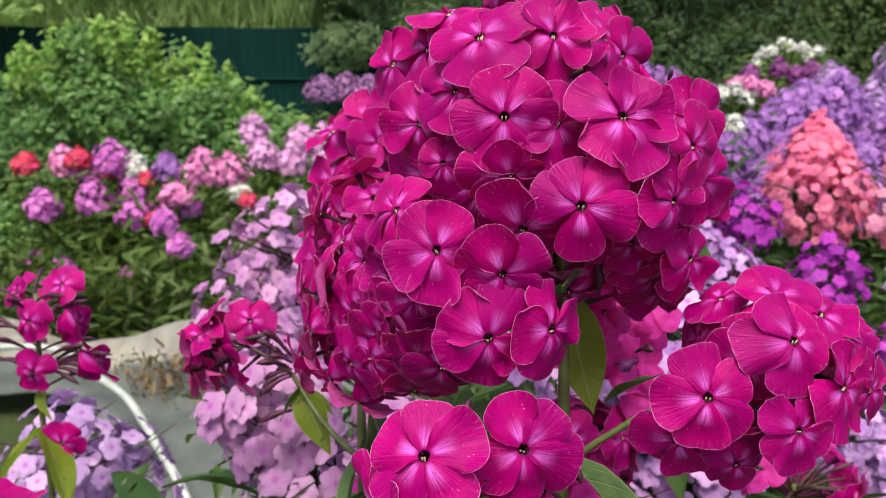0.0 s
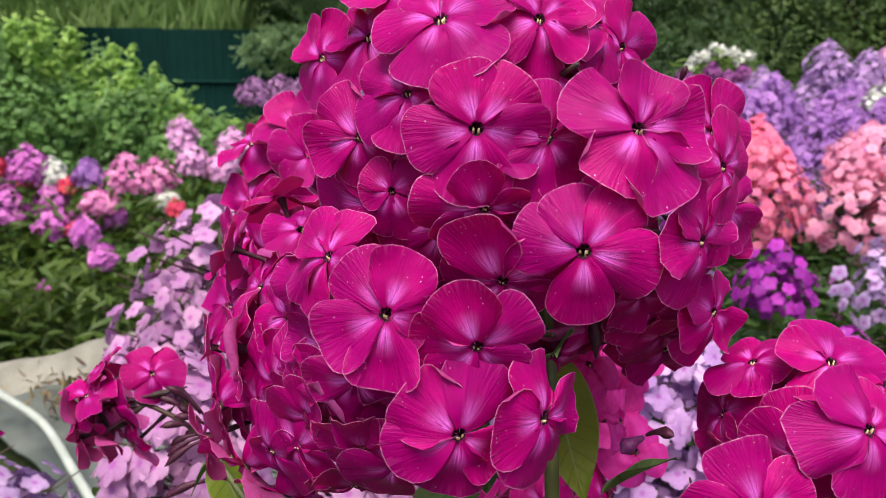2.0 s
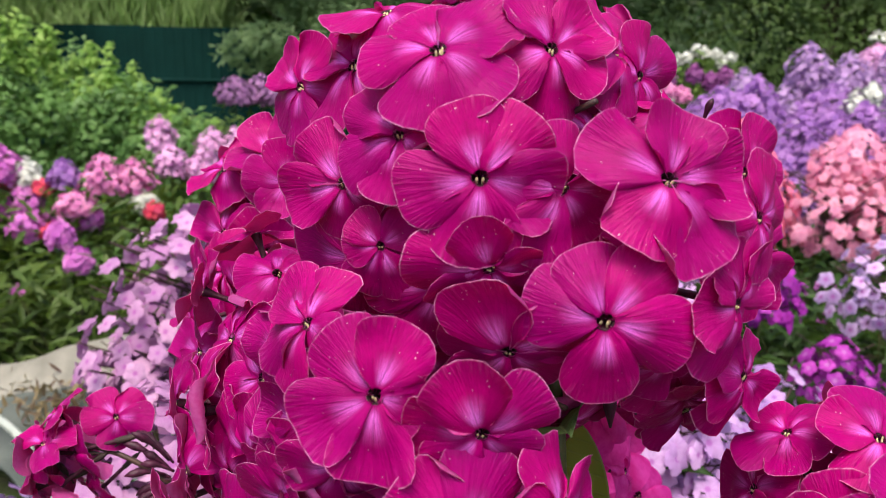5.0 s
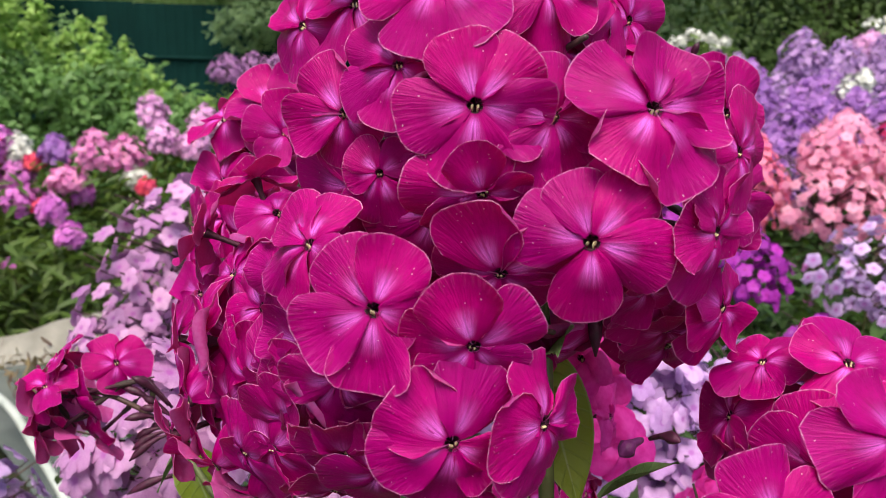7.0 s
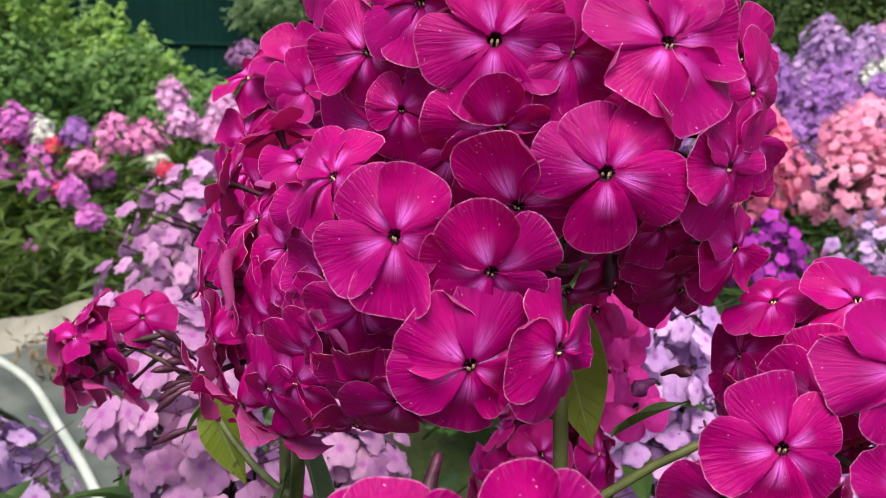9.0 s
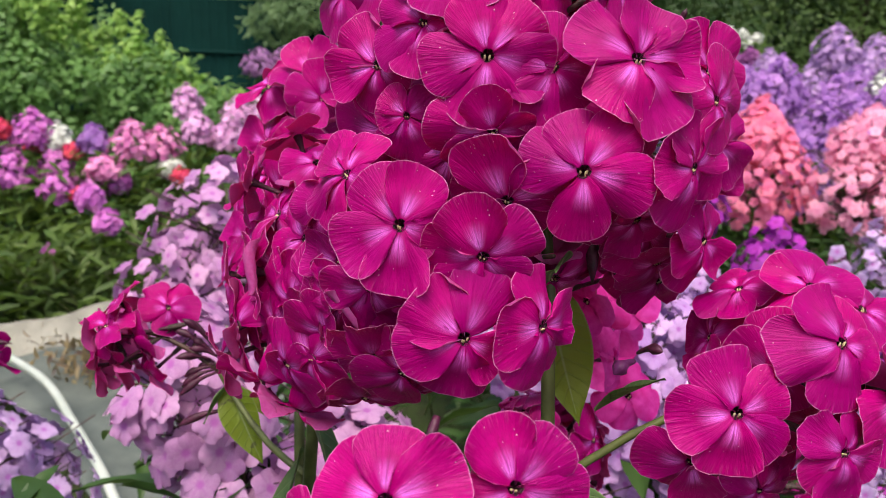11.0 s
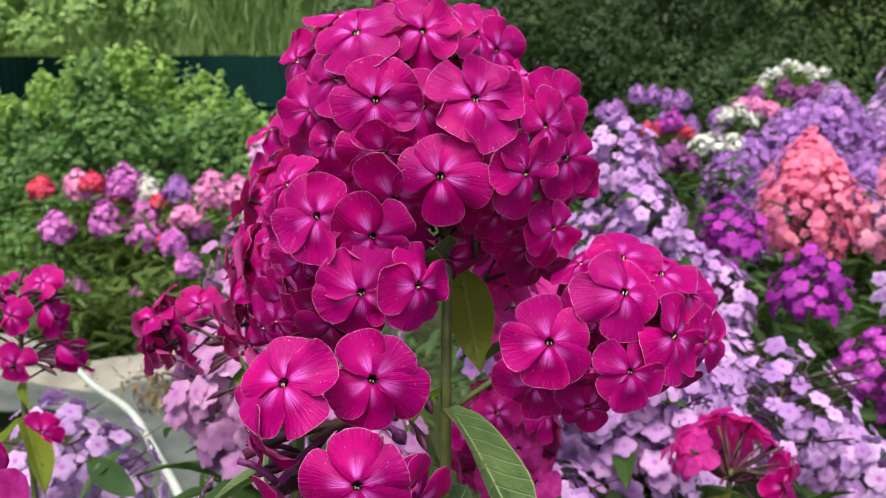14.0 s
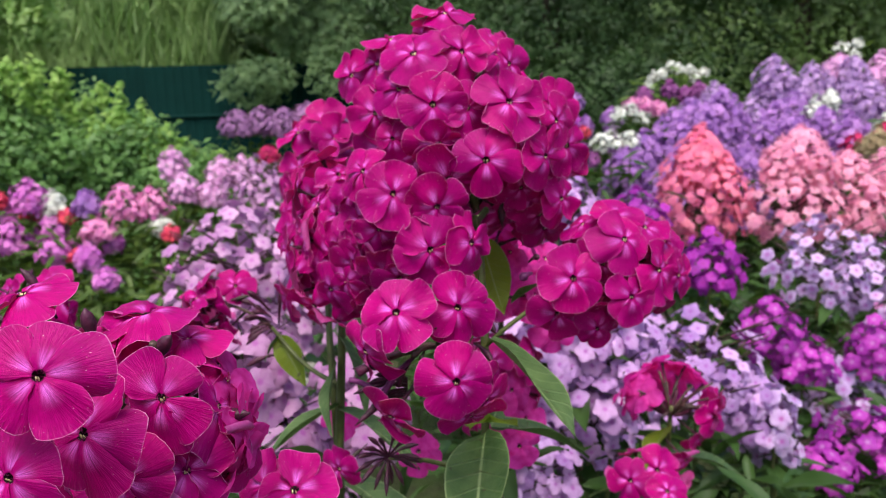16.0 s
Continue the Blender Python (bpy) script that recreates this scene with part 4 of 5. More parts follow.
# ---- scattering ----
def scatter(name, base, faces, spots, turns, mats, uv=None, smooth=True):
    """Many small pieces joined: base verts (n, 3), spots (k, 3), turns (k, 3, 3)."""
    base, spots, turns = np.asarray(base), np.asarray(spots), np.asarray(turns)
    verts = (np.einsum("kij,nj->kni", turns, base) + spots[:, None, :]).reshape(-1, 3)
    n, k = len(base), len(spots)
    allf = [tuple(i * n + a for a in f) for i in range(k) for f in faces]
    return mesh_of(name, verts, allf, mats, None if uv is None else np.tile(np.asarray(uv), (k, 1)), None, smooth)


def frames_for(normals, rng, scales):
    """Turns whose z axes are the normals, with a random spin, scaled."""
    n = normals / np.linalg.norm(normals, axis=1)[:, None]
    r = rng.normal(size=n.shape)
    x = r - n * (r * n).sum(1)[:, None]
    x /= np.linalg.norm(x, axis=1)[:, None]
    return np.stack((x, np.cross(n, x), n), axis=2) * np.asarray(scales)[:, None, None]


def small_floret(cup=0.1, detail=True):
    """A five-petalled flower one unit across round one shared centre; UV v runs out from the eye."""
    verts, uv, faces = [(0, 0, -0.05)], [(0.5, 0.0)], []
    for p in range(5):
        a0 = 2 * math.pi * p / 5
        rows = ((0.10, 0.3, 0.25), (0.30, 0.5, 0.62), (0.455, 0.42, 0.93)) if detail else ((0.42, 0.52, 0.9),)
        start = len(verts)
        for r, half, v in rows:
            for s in (-1, 0, 1):
                a = a0 + s * half * 1.25
                rr = r * (1.0 if s == 0 else 0.96)
                z = cup * (r * 2) ** 2 * 0.2 + 0.035 * s - (0.1 if s else 0.0) * r + 0.02 * math.sin(2.3 * p)
                verts.append((rr * math.cos(a), rr * math.sin(a), z))
                uv.append((s / 2 + 0.5, v))
        tip = len(verts)
        verts.append((0.5 * math.cos(a0), 0.5 * math.sin(a0), cup * 0.2))
        uv.append((0.5, 1.0))
        faces += [(0, start, start + 1), (0, start + 1, start + 2)]
        for j in range(len(rows) - 1):
            q = start + 3 * j
            faces += [(q, q + 3, q + 4, q + 1), (q + 1, q + 4, q + 5, q + 2)]
        q = start + 3 * (len(rows) - 1)
        faces += [(q, tip, q + 1), (q + 1, tip, q + 2)]
    return verts, faces, uv


def round_floret():
    """A fuller five-petalled flower one unit across, with broad rounded petals."""
    verts, uv, faces, nu, nv = [(0, 0, -0.05)], [(0.5, 0.0)], [], 4, 4
    for p in range(5):
        a0, start = 2 * math.pi * p / 5, len(verts)
        ca, sa, ph = math.cos(a0), math.sin(a0), 1.7 * p
        for j in range(1, nv + 1):
            v = j / nv
            hw = 0.262 * (0.13 + 0.85 * math.sin(math.pi / 2 * min(1, v / 0.7)) ** 1.1) * (1 - 0.3 * max(0, (v - 0.7) / 0.3) ** 2)
            for i in range(nu + 1):
                s = 2 * i / nu - 1
                x = 0.04 + 0.46 * (v - 0.28 * v ** 3 * abs(s) ** 2.6) + 0.012 * v * math.sin(4 * s + ph)
                y, z = s * hw, 0.045 * s * v - 0.05 * v * v + 0.022 * math.sin(4 * s + ph) * v * v - 0.025 * s * s * v
                verts.append((x * ca - y * sa, x * sa + y * ca, z))
                uv.append((i / nu, 0.12 + 0.88 * v))
        row = nu + 1
        faces += [(0, start + i, start + i + 1) for i in range(nu)]
        faces += [(start + j * row + i, start + (j + 1) * row + i, start + (j + 1) * row + i + 1, start + j * row + i + 1) for j in range(nv - 1) for i in range(nu)]
    return verts, faces, uv


NEAR_V, NEAR_F, NEAR_UV = round_floret()
FL_V, FL_F, FL_UV = small_floret()
FAR_V, FAR_F, FAR_UV = small_floret(0.1, False)
LEAF_V = [(0, 0, 0), (0.3, -0.11, 0.03), (0.3, 0.11, 0.03), (0.3, 0, -0.01), (0.7, -0.09, 0.0), (0.7, 0.09, 0.0), (0.7, 0, -0.05), (1, 0, -0.14)]
LEAF_F = [(0, 1, 3), (0, 3, 2), (1, 4, 6, 3), (3, 6, 5, 2), (4, 7, 6), (6, 7, 5)]
FINE_V = [(j / 9 * (1 - 0.05 * (j / 9) ** 2), s * 0.125 * math.sin(math.pi * (j / 9) ** 0.8) ** 0.9, 0.06 * abs(s) * math.sin(math.pi * j / 9) - 0.2 * (j / 9) ** 2 + 0.012 * math.sin(j * 1.3 + 2 * s)) for j in range(10) for s in (-1, -0.5, 0, 0.5, 1)]
FINE_F = [(5 * j + i, 5 * j + i + 1, 5 * j + i + 6, 5 * j + i + 5) for j in range(9) for i in range(4)]
BROAD_V = [(0, 0, 0), (0.35, -0.3, 0.05), (0.45, 0, -0.02), (0.35, 0.3, 0.05), (1, 0, -0.12)]
BROAD_F = [(0, 1, 2), (0, 2, 3), (1, 4, 2), (2, 4, 3)]


def head_points(head, count, rng, shape=0.8):
    """Places and outward ways over a conical flower head (x, y, top, width, height)."""
    x, y, top, w, h = head
    i = np.arange(count) + 0.5
    u = (i / count) ** 0.75
    az = i * 2.39996 + rng.uniform(-0.3, 0.3, count)
    prof = np.sin(np.clip(u * 1.02, 0, 1) * math.pi * 0.78) ** shape
    lump = 1 + 0.16 * np.sin(az * 3 + x * 40) * np.sin(u * 7 + y * 30)
    r = w / 2 * prof * lump * rng.uniform(0.86, 1.06, count)
    p = np.stack((x + r * np.cos(az), y + r * np.sin(az), top - h * u + rng.normal(0, 0.006, count)), 1)
    n = np.stack((np.cos(az), np.sin(az), (0.95 - u) * 1.5), 1) + rng.normal(0, 0.28, (count, 3))
    return p, n


def phlox(place, label, heads, mat, size, per_head, seed, singly=False, leaves=60, leaf_mat=None, group="bed phloxes", leaf_size=0.1, spread=0.14, open_stalks=True, dense=False):
    """A clump of garden phlox: stems, leaves and a flower head on each stem."""
    rng = np.random.default_rng(seed)
    plant = thing("phlox_plant", place, label, "flower", group)
    base = np.array(place)
    fl_me = mesh_of("floret", np.array(NEAR_V), NEAR_F, [mat], NEAR_UV) if singly else None
    for head in heads:
        x, y, top, w, h = head
        root = (place[0] + (x - place[0]) * 0.6, place[1] + (y - place[1]) * 0.6, 0.0)
        stem(plant, [root, Vector(root).lerp(Vector((x, y, top - h)), 0.6), (x, y, top - h), (x, y, top - 0.3 * h)], 0.004, 0.002)
        p, n = head_points(head, per_head, rng)
        if singly:
            turns = frames_for(n, rng, size * rng.uniform(0.85, 1.12, len(p)))
            for q, r in zip(p, turns):
                m = Matrix(r.tolist()).to_4x4()
                m.translation = Vector(q - base)
                piece("floret", fl_me, plant, m)
        inner, ni = head_points((x, y, top - (0.07 if dense else 0.15) * h, w * (0.86 if dense else 0.66), h * (0.92 if dense else 0.8)), int(per_head * (0.8 if dense else 0.5)) if singly else per_head // 2, rng)
        if not singly:
            inner, ni = np.concatenate((p, inner)), np.concatenate((n, ni))
        sizes = size * rng.uniform(0.8, 1.15, len(inner))
        v, f, uv = (FL_V, FL_F, FL_UV) if size / max(0.3, y) > 0.012 else (FAR_V, FAR_F, FAR_UV)
        piece("flower_head", scatter("flower_head", v, f, inner - base, frames_for(ni, rng, sizes), [mat], uv), plant, None, "", "stuff")
        if open_stalks:
            k = 26
            az = rng.uniform(0, 6.3, k)
            lo = np.stack((np.full(k, x), np.full(k, y), top - h * rng.uniform(0.35, 1.0, k)), 1) - base
            thorn = [(0.02, 0, 0), (-0.01, 0.017, 0), (-0.01, -0.017, 0), (0.01, 0, 1), (-0.005, 0.01, 1), (-0.005, -0.01, 1)]
            ways = np.stack((np.cos(az), np.sin(az), np.full(k, 0.5)), 1)
            piece("stalk", scatter("stalk", thorn, [(0, 1, 4, 3), (1, 2, 5, 4), (2, 0, 3, 5)], lo, frames_for(ways, rng, w * rng.uniform(0.42, 0.62, k)), [DARK_STEM]), plant, None, "", "stuff")
    if leaves:
        total = leaves * len(heads)
        pick = rng.integers(0, len(heads), total)
        hx = np.array([hd[:3] for hd in heads])[pick]
        hh = np.array([hd[4] for hd in heads])[pick]
        t = rng.uniform(0.08, 1.0, total) ** 0.7
        z = (hx[:, 2] - hh) * t
        az = rng.uniform(0, 6.3, total)
        r = np.abs(rng.normal(0, spread * 0.55, total))
        p = np.stack((hx[:, 0] + r * np.cos(az), hx[:, 1] + r * np.sin(az), z), 1) - base
        az = rng.uniform(0, 6.3, total)
        nz = np.stack((0.5 * np.cos(az), 0.5 * np.sin(az), np.full(total, 1.0)), 1) + rng.normal(0, 0.25, (total, 3))
        lv, lf = (FINE_V, FINE_F) if place[1] < 1.7 else (LEAF_V, LEAF_F)
        piece("foliage", scatter("foliage", lv, lf, p, frames_for(nz, rng, leaf_size * rng.uniform(0.6, 1.2, total)), [leaf_mat or BED_LEAF]), plant, None, "", "stuff")
    return plant


PALE = floret_material("pale_pink_floret", (0.45, 0.19, 0.42), (0.62, 0.355, 0.575), (0.44, 0.1, 0.42), 0.26)
LILAC = floret_material("lilac_floret", (0.45, 0.25, 0.56), (0.63, 0.43, 0.71), (0.45, 0.08, 0.42), 0.28, 0.3, (0.65, 0.49, 0.74))
SOFT_LILAC = floret_material("soft_lilac_floret", (0.43, 0.2, 0.53), (0.63, 0.41, 0.7), (0.4, 0.1, 0.46), 0.24)
LILAC_BLUE = floret_material("blue_lilac_floret", (0.4, 0.22, 0.5), (0.57, 0.39, 0.63), (0.4, 0.1, 0.45), 0.26)
PURPLE = floret_material("purple_floret", (0.26, 0.012, 0.27), (0.42, 0.035, 0.42), (0.3, 0.01, 0.22), 0.25)
MAGPURPLE = floret_material("magenta_purple_floret", (0.32, 0.02, 0.31), (0.48, 0.05, 0.45), (0.5, 0.2, 0.5), 0.28)
CORAL = floret_material("coral_floret", (0.86, 0.2, 0.38), (0.93, 0.33, 0.5), (0.8, 0.14, 0.28), 0.16, 0.5)
CORAL_PINK = floret_material("coral_pink_floret", (0.86, 0.32, 0.5), (0.93, 0.48, 0.65), (0.78, 0.2, 0.42), 0.2, 0.5)
VIOLET = floret_material("violet_floret", (0.34, 0.13, 0.47), (0.54, 0.28, 0.63), (0.26, 0.06, 0.42), 0.25, 0.45)
VIOLET_PALE = floret_material("pale_violet_floret", (0.4, 0.22, 0.52), (0.6, 0.4, 0.66), (0.35, 0.1, 0.45), 0.25, 0.45)
WHITE = floret_material("white_floret", (0.52, 0.54, 0.48), (0.74, 0.74, 0.7), (0.7, 0.7, 0.5), 0.2)
ORCHID = floret_material("orchid_floret", (0.5, 0.09, 0.45), (0.68, 0.24, 0.6), (0.45, 0.05, 0.3), 0.25)
PINK = floret_material("pink_floret", (0.64, 0.16, 0.42), (0.77, 0.34, 0.58), (0.6, 0.05, 0.2), 0.25)
SOFT_PINK = floret_material("soft_pink_floret", (0.6, 0.26, 0.54), (0.77, 0.46, 0.7), (0.6, 0.1, 0.3), 0.25)
RED = floret_material("red_floret", (0.62, 0.03, 0.1), (0.78, 0.1, 0.19), (0.4, 0.01, 0.02), 0.25)
PLUM = floret_material("plum_floret", (0.2, 0.03, 0.19), (0.32, 0.1, 0.3), (0.2, 0.02, 0.15), 0.25)
CRIMSON = floret_material("crimson_floret", (0.42, 0.01, 0.09), (0.58, 0.03, 0.16), (0.3, 0.0, 0.05), 0.25)
STRAW = floret_material("spent_floret", (0.25, 0.18, 0.09), (0.42, 0.34, 0.2), (0.2, 0.12, 0.06), 0.25)

# ---- ground, path and what lies on it ----
gk = Nodes("soil_and_grass")
g_at = gk.coords("Object")
g_big, g_small = gk.noise(g_at, 1.3, 4.0), gk.noise(g_at, 45.0, 4.0, 0.7)
g_base = gk.mix(gk.ramp(g_small, 0.35, 0.7), (0.02, 0.016, 0.01), (0.06, 0.05, 0.032))
g_mid = gk.noise(g_at, 9.0, 5.0, 0.7)
g_base = gk.mix(gk.math("MULTIPLY", gk.ramp(g_big, 0.25, 0.6), gk.ramp(g_mid, 0.3, 0.62, 0.25, 1.0)), g_base, gk.mix(g_small, (0.025, 0.045, 0.012), (0.055, 0.085, 0.022)))
SOIL = gk.surface(g_base, 0.9, 0.2, gk.bump(g_small, 0.8, 0.02))
n = 60
gv = []
for j in range(n + 1):
    for i in range(n + 1):
        a, b = 2 * i / n - 1, 2 * j / n - 1
        x, y = math.copysign(abs(a) ** 3, a) * 300, math.copysign(abs(b) ** 3, b) * 300
        gv.append((x, y, 0.03 * noise.noise((x * 1.3, y * 1.3, 0.0)) if abs(x) < 20 and abs(y) < 20 else 0.0))
tagged(new("ground", mesh_of("ground", gv, [(j * (n + 1) + i, j * (n + 1) + i + 1, (j + 1) * (n + 1) + i + 1, (j + 1) * (n + 1) + i) for j in range(n) for i in range(n)], [SOIL])),
       "dark garden soil with patches of short grass", "ground", "", "structure")

FABRIC = plain_material("grey_fabric", (0.065, 0.077, 0.07), (0.13, 0.145, 0.13), 5.0, 0.75, 0.3, 0.5, 0.004, 5.0, 0.0, 320.0)
FABRIC_EDGE = plain_material("bleached_fabric_edge", (0.16, 0.15, 0.125), (0.28, 0.265, 0.225), 7.0, 0.75, 0.3, 0.4, 0.004)
PIPE = plain_material("white_pipe", (0.34, 0.37, 0.33), (0.48, 0.5, 0.46), 6.0, 0.4, 0.45, 0.1, 0.001)


HOOP = ((-2.1, 2.35, -0.05), (-1.95, 2.45, 0.12), (-1.7, 2.52, 0.24), (-1.45, 2.55, 0.27), (-1.28, 2.54, 0.255), (-1.16, 2.43, 0.235), (-0.94, 2.2, 0.235), (-0.77, 1.95, 0.22), (-0.62, 1.72, 0.2), (-0.52, 1.55, 0.14), (-0.46, 1.42, -0.05))


def near_edge(x):
    """The cover ends at the pipe; bare soil lies inside the bend."""
    for a, b in zip(HOOP, HOOP[1:]):
        if a[0] <= x < b[0]:
            return a[1] + (b[1] - a[1]) * (x - a[0]) / (b[0] - a[0]) - 0.03
    return 1.2


def fabric_sheet(name, v0, v1, mat):
    """A stretch of the weathered cover over its low mound; the far edge is folded up."""
    nx, ny, verts, faces = 60, 30, [], []
    for j in range(ny + 1):
        for i in range(nx + 1):
            u = i / nx
            x = -1.95 + 1.75 * u
            start = max(v0, (near_edge(x) - 1.2) / 1.55)
            v = start + (v1 - start) * j / ny
            y = 1.2 + 1.55 * v + 0.05 * math.sin(u * 9) * v ** 4
            lift = max(0.0, v - 0.84) / 0.16
            z = 0.12 + 0.05 * noise.noise((x * 2.2, y * 2.2, 3)) + 0.02 * noise.noise((x * 7, y * 7, 5)) + 0.15 * lift ** 1.5 + 0.05 * lift * math.sin(u * 11 + 1)
            verts.append((x, y, z))
    row = nx + 1
    faces = [(j * row + i, j * row + i + 1, (j + 1) * row + i + 1, (j + 1) * row + i) for j in range(ny) for i in range(nx)]
    n = len(verts)
    verts += [(x, y, z - 0.012) for x, y, z in verts]
    faces += [tuple(n + a for a in f[::-1]) for f in list(faces)]
    once = {}
    for f in faces[:len(faces) // 2]:
        for p, q in zip(f, f[1:] + f[:1]):
            once[(min(p, q), max(p, q))] = None if (min(p, q), max(p, q)) in once else (p, q)
    faces += [(e[1], e[0], n + e[0], n + e[1]) for e in once.values() if e]
    return mesh_of(name, verts, faces, [mat])


fabric = thing("garden_fabric", (0, 0, 0), "weathered grey garden fabric with a bleached folded edge", "ground cover")
piece("sheet", fabric_sheet("sheet", 0.0, 0.925, FABRIC), fabric)
piece("folded_edge", fabric_sheet("folded_edge", 0.927, 1.0, FABRIC_EDGE), fabric, None, "bleached cream fabric edge")
hoop = []
for i in range(41):
    t = i / 40 * (len(HOOP) - 3) + 1
    q = min(int(t), len(HOOP) - 3)
    f = t - q
    p0, p1, p2, p3 = (Vector(HOOP[min(max(q + d, 0), len(HOOP) - 1)]) for d in (-1, 0, 1, 2))
    hoop.append(0.5 * (2 * p1 + (p2 - p0) * f + (2 * p0 - 5 * p1 + 4 * p2 - p3) * f * f + (3 * p1 - p0 - 3 * p2 + p3) * f ** 3))
tagged(new("plastic_hoop", tube_mesh("plastic_hoop", hoop, [0.0115] * 41, PIPE, 12)), "white plastic pipe bent into a low garden hoop", "pipe")
rng = np.random.default_rng(5)
k = 420
p = np.stack((rng.normal(-0.86, 0.13, k), rng.normal(2.5, 0.07, k), rng.uniform(0.13, 0.25, k)), 1)
tagged(new("dry_stalks", scatter("dry_stalks", LEAF_V, LEAF_F, p, frames_for(rng.normal(size=(k, 3)), rng, rng.uniform(0.025, 0.06, k)), [leaf_material("dry_leaf", (0.09, 0.04, 0.05), (0.3, 0.23, 0.1), 0.2)])),
       "withered brown and yellow plant stalks", "dry plants", "", "stuff")

# ---- fence ----
FENCE = plain_material("green_metal", (0.0012, 0.02, 0.018), (0.002, 0.027, 0.024), 3.0, 0.8, 0.1, 0.1, 0.002)
fence = thing("fence", (0, 9.4, 0), "dark green corrugated metal fence behind the garden", "fence")


def fence_sheet(x0, x1):
    verts, faces = [], []
    step, x, pts = 0.05, x0, []
    while x < x1 - 1e-6:
        pts += [(x, 0.0), (x + 0.03, 0.0), (x + 0.045, 0.008), (x + 0.085, 0.008)]
        x += 0.1
    pts.append((x1, 0.0))
    for px_, py_ in pts:
        verts += [(px_, py_, 0.08), (px_, py_, 1.78), (px_, py_ + 0.012, 1.78), (px_, py_ + 0.012, 0.08)]
    for i in range(len(pts) - 1):
        a = 4 * i
        faces += [(a, a + 4, a + 5, a + 1), (a + 1, a + 5, a + 6, a + 2), (a + 2, a + 6, a + 7, a + 3)]
    return mesh_of("panel", verts, faces, [FENCE], None, None, False)


panel = fence_sheet(-1.2, 1.2)
for i in range(8):
    piece("panel", panel, fence, Matrix.Translation((-8.4 + 2.405 * i, 0, -0.012 * i)))
for i in range(9):
    piece("post", tube_mesh("post", [(-9.6 + 2.405 * i, 0.05, 0), (-9.6 + 2.405 * i, 0.05, 1.72)], [0.03, 0.03], FENCE, 4), fence)
for z in (0.4, 1.2):
    piece("rail", tube_mesh("rail", [(-9.6, -0.015, z), (9.6, -0.015, z - 0.08)], [0.02, 0.02], FENCE, 4), fence)


# ---- bushes and trees ----
def leafy(name, place, label, category, clumps, count, size, mat, seed, limbs=7, trunk=0.08, height=2.0, broad=True, front=0.65, group="", tips=(), tip_mat=None):
    """A trunk with limbs and a crown of many leaves gathered in clumps (x, y, z, rx, ry, rz)."""
    rng = np.random.default_rng(seed)
    tree = thing(name, place, label, category, group)
    base = np.array(place)
    if trunk:
        piece("trunk", tube_mesh("trunk", [(0, 0, 0), (0.05, 0, height * 0.4), (0.0, 0.06, height * 0.8), (0.1, 0, height)], [trunk, trunk * 0.8, trunk * 0.6, trunk * 0.35], BARK), tree)
    for i in range(min(limbs, len(clumps))):
        c = np.array(clumps[i][:3]) - base
        a = Vector((0, 0, height * (0.15 + 0.5 * (i % 4) / 4)))
        piece("limb", tube_mesh("limb", bend(a, Vector(c), -0.1 * height * 0.2, 5), [max(trunk, 0.03) * k for k in (0.5, 0.42, 0.33, 0.22, 0.1)], BARK, 6), tree)
    crown(tree, "crown", clumps, count, size, mat, rng, broad, front)
    if tips:
        crown(tree, "young_foliage", tips, count // 6, size * 0.95, tip_mat, rng, broad, front)
    return tree


def crown(tree, name, clumps, count, size, mat, rng, broad, front):
    """Leaves gathered in clumps, as one mesh under a tree or bush."""
    base = np.array(tree.location)
    vol = np.array([c[3] * c[4] + c[3] * c[5] + 0.01 for c in clumps])
    pick = rng.choice(len(clumps), count, p=vol / vol.sum())
    cl = np.array(clumps)[pick]
    d = rng.normal(size=(count, 3))
    d /= np.linalg.norm(d, axis=1)[:, None]
    bumps = 1 + 0.22 * np.sin(d[:, 0] * 7 + pick) * np.sin(d[:, 2] * 8 + pick * 2) + 0.12 * np.sin(d[:, 1] * 17)
    r = rng.uniform(0.6, 1.08, count) ** 0.5 * bumps
    p = cl[:, :3] + d * cl[:, 3:] * r[:, None] - base
    keep = p[:, 2] > 0.02
    p, d = p[keep], d[keep]
    nrm = d * 0.45 + np.array((0, -front, 0.55)) + rng.normal(0, 0.4, d.shape)
    turns = frames_for(nrm, rng, size * rng.uniform(0.6, 1.25, len(p)))
    v, f = (BROAD_V, BROAD_F) if broad else (LEAF_V, LEAF_F)
    piece(name, scatter(name, v, f, p, turns, [mat]), tree, None, "", "stuff")


rng = np.random.default_rng(21)


def clumps_in(x0, x1, y0, y1, z0, z1, k, r0, r1):
    return [(rng.uniform(x0, x1), rng.uniform(y0, y1), rng.uniform(z0, z1), *(rng.uniform(r0, r1, 3) * (1, 0.9, 0.8))) for _ in range(k)]


rng = np.random.default_rng(22)


def bush_top(x):
    """Height of the bush along x."""
    return 0.6 + 0.86 * math.exp(-((x + 1.95) / 0.95) ** 2) + 0.25 * math.exp(-((x + 3.0) / 0.6) ** 2)


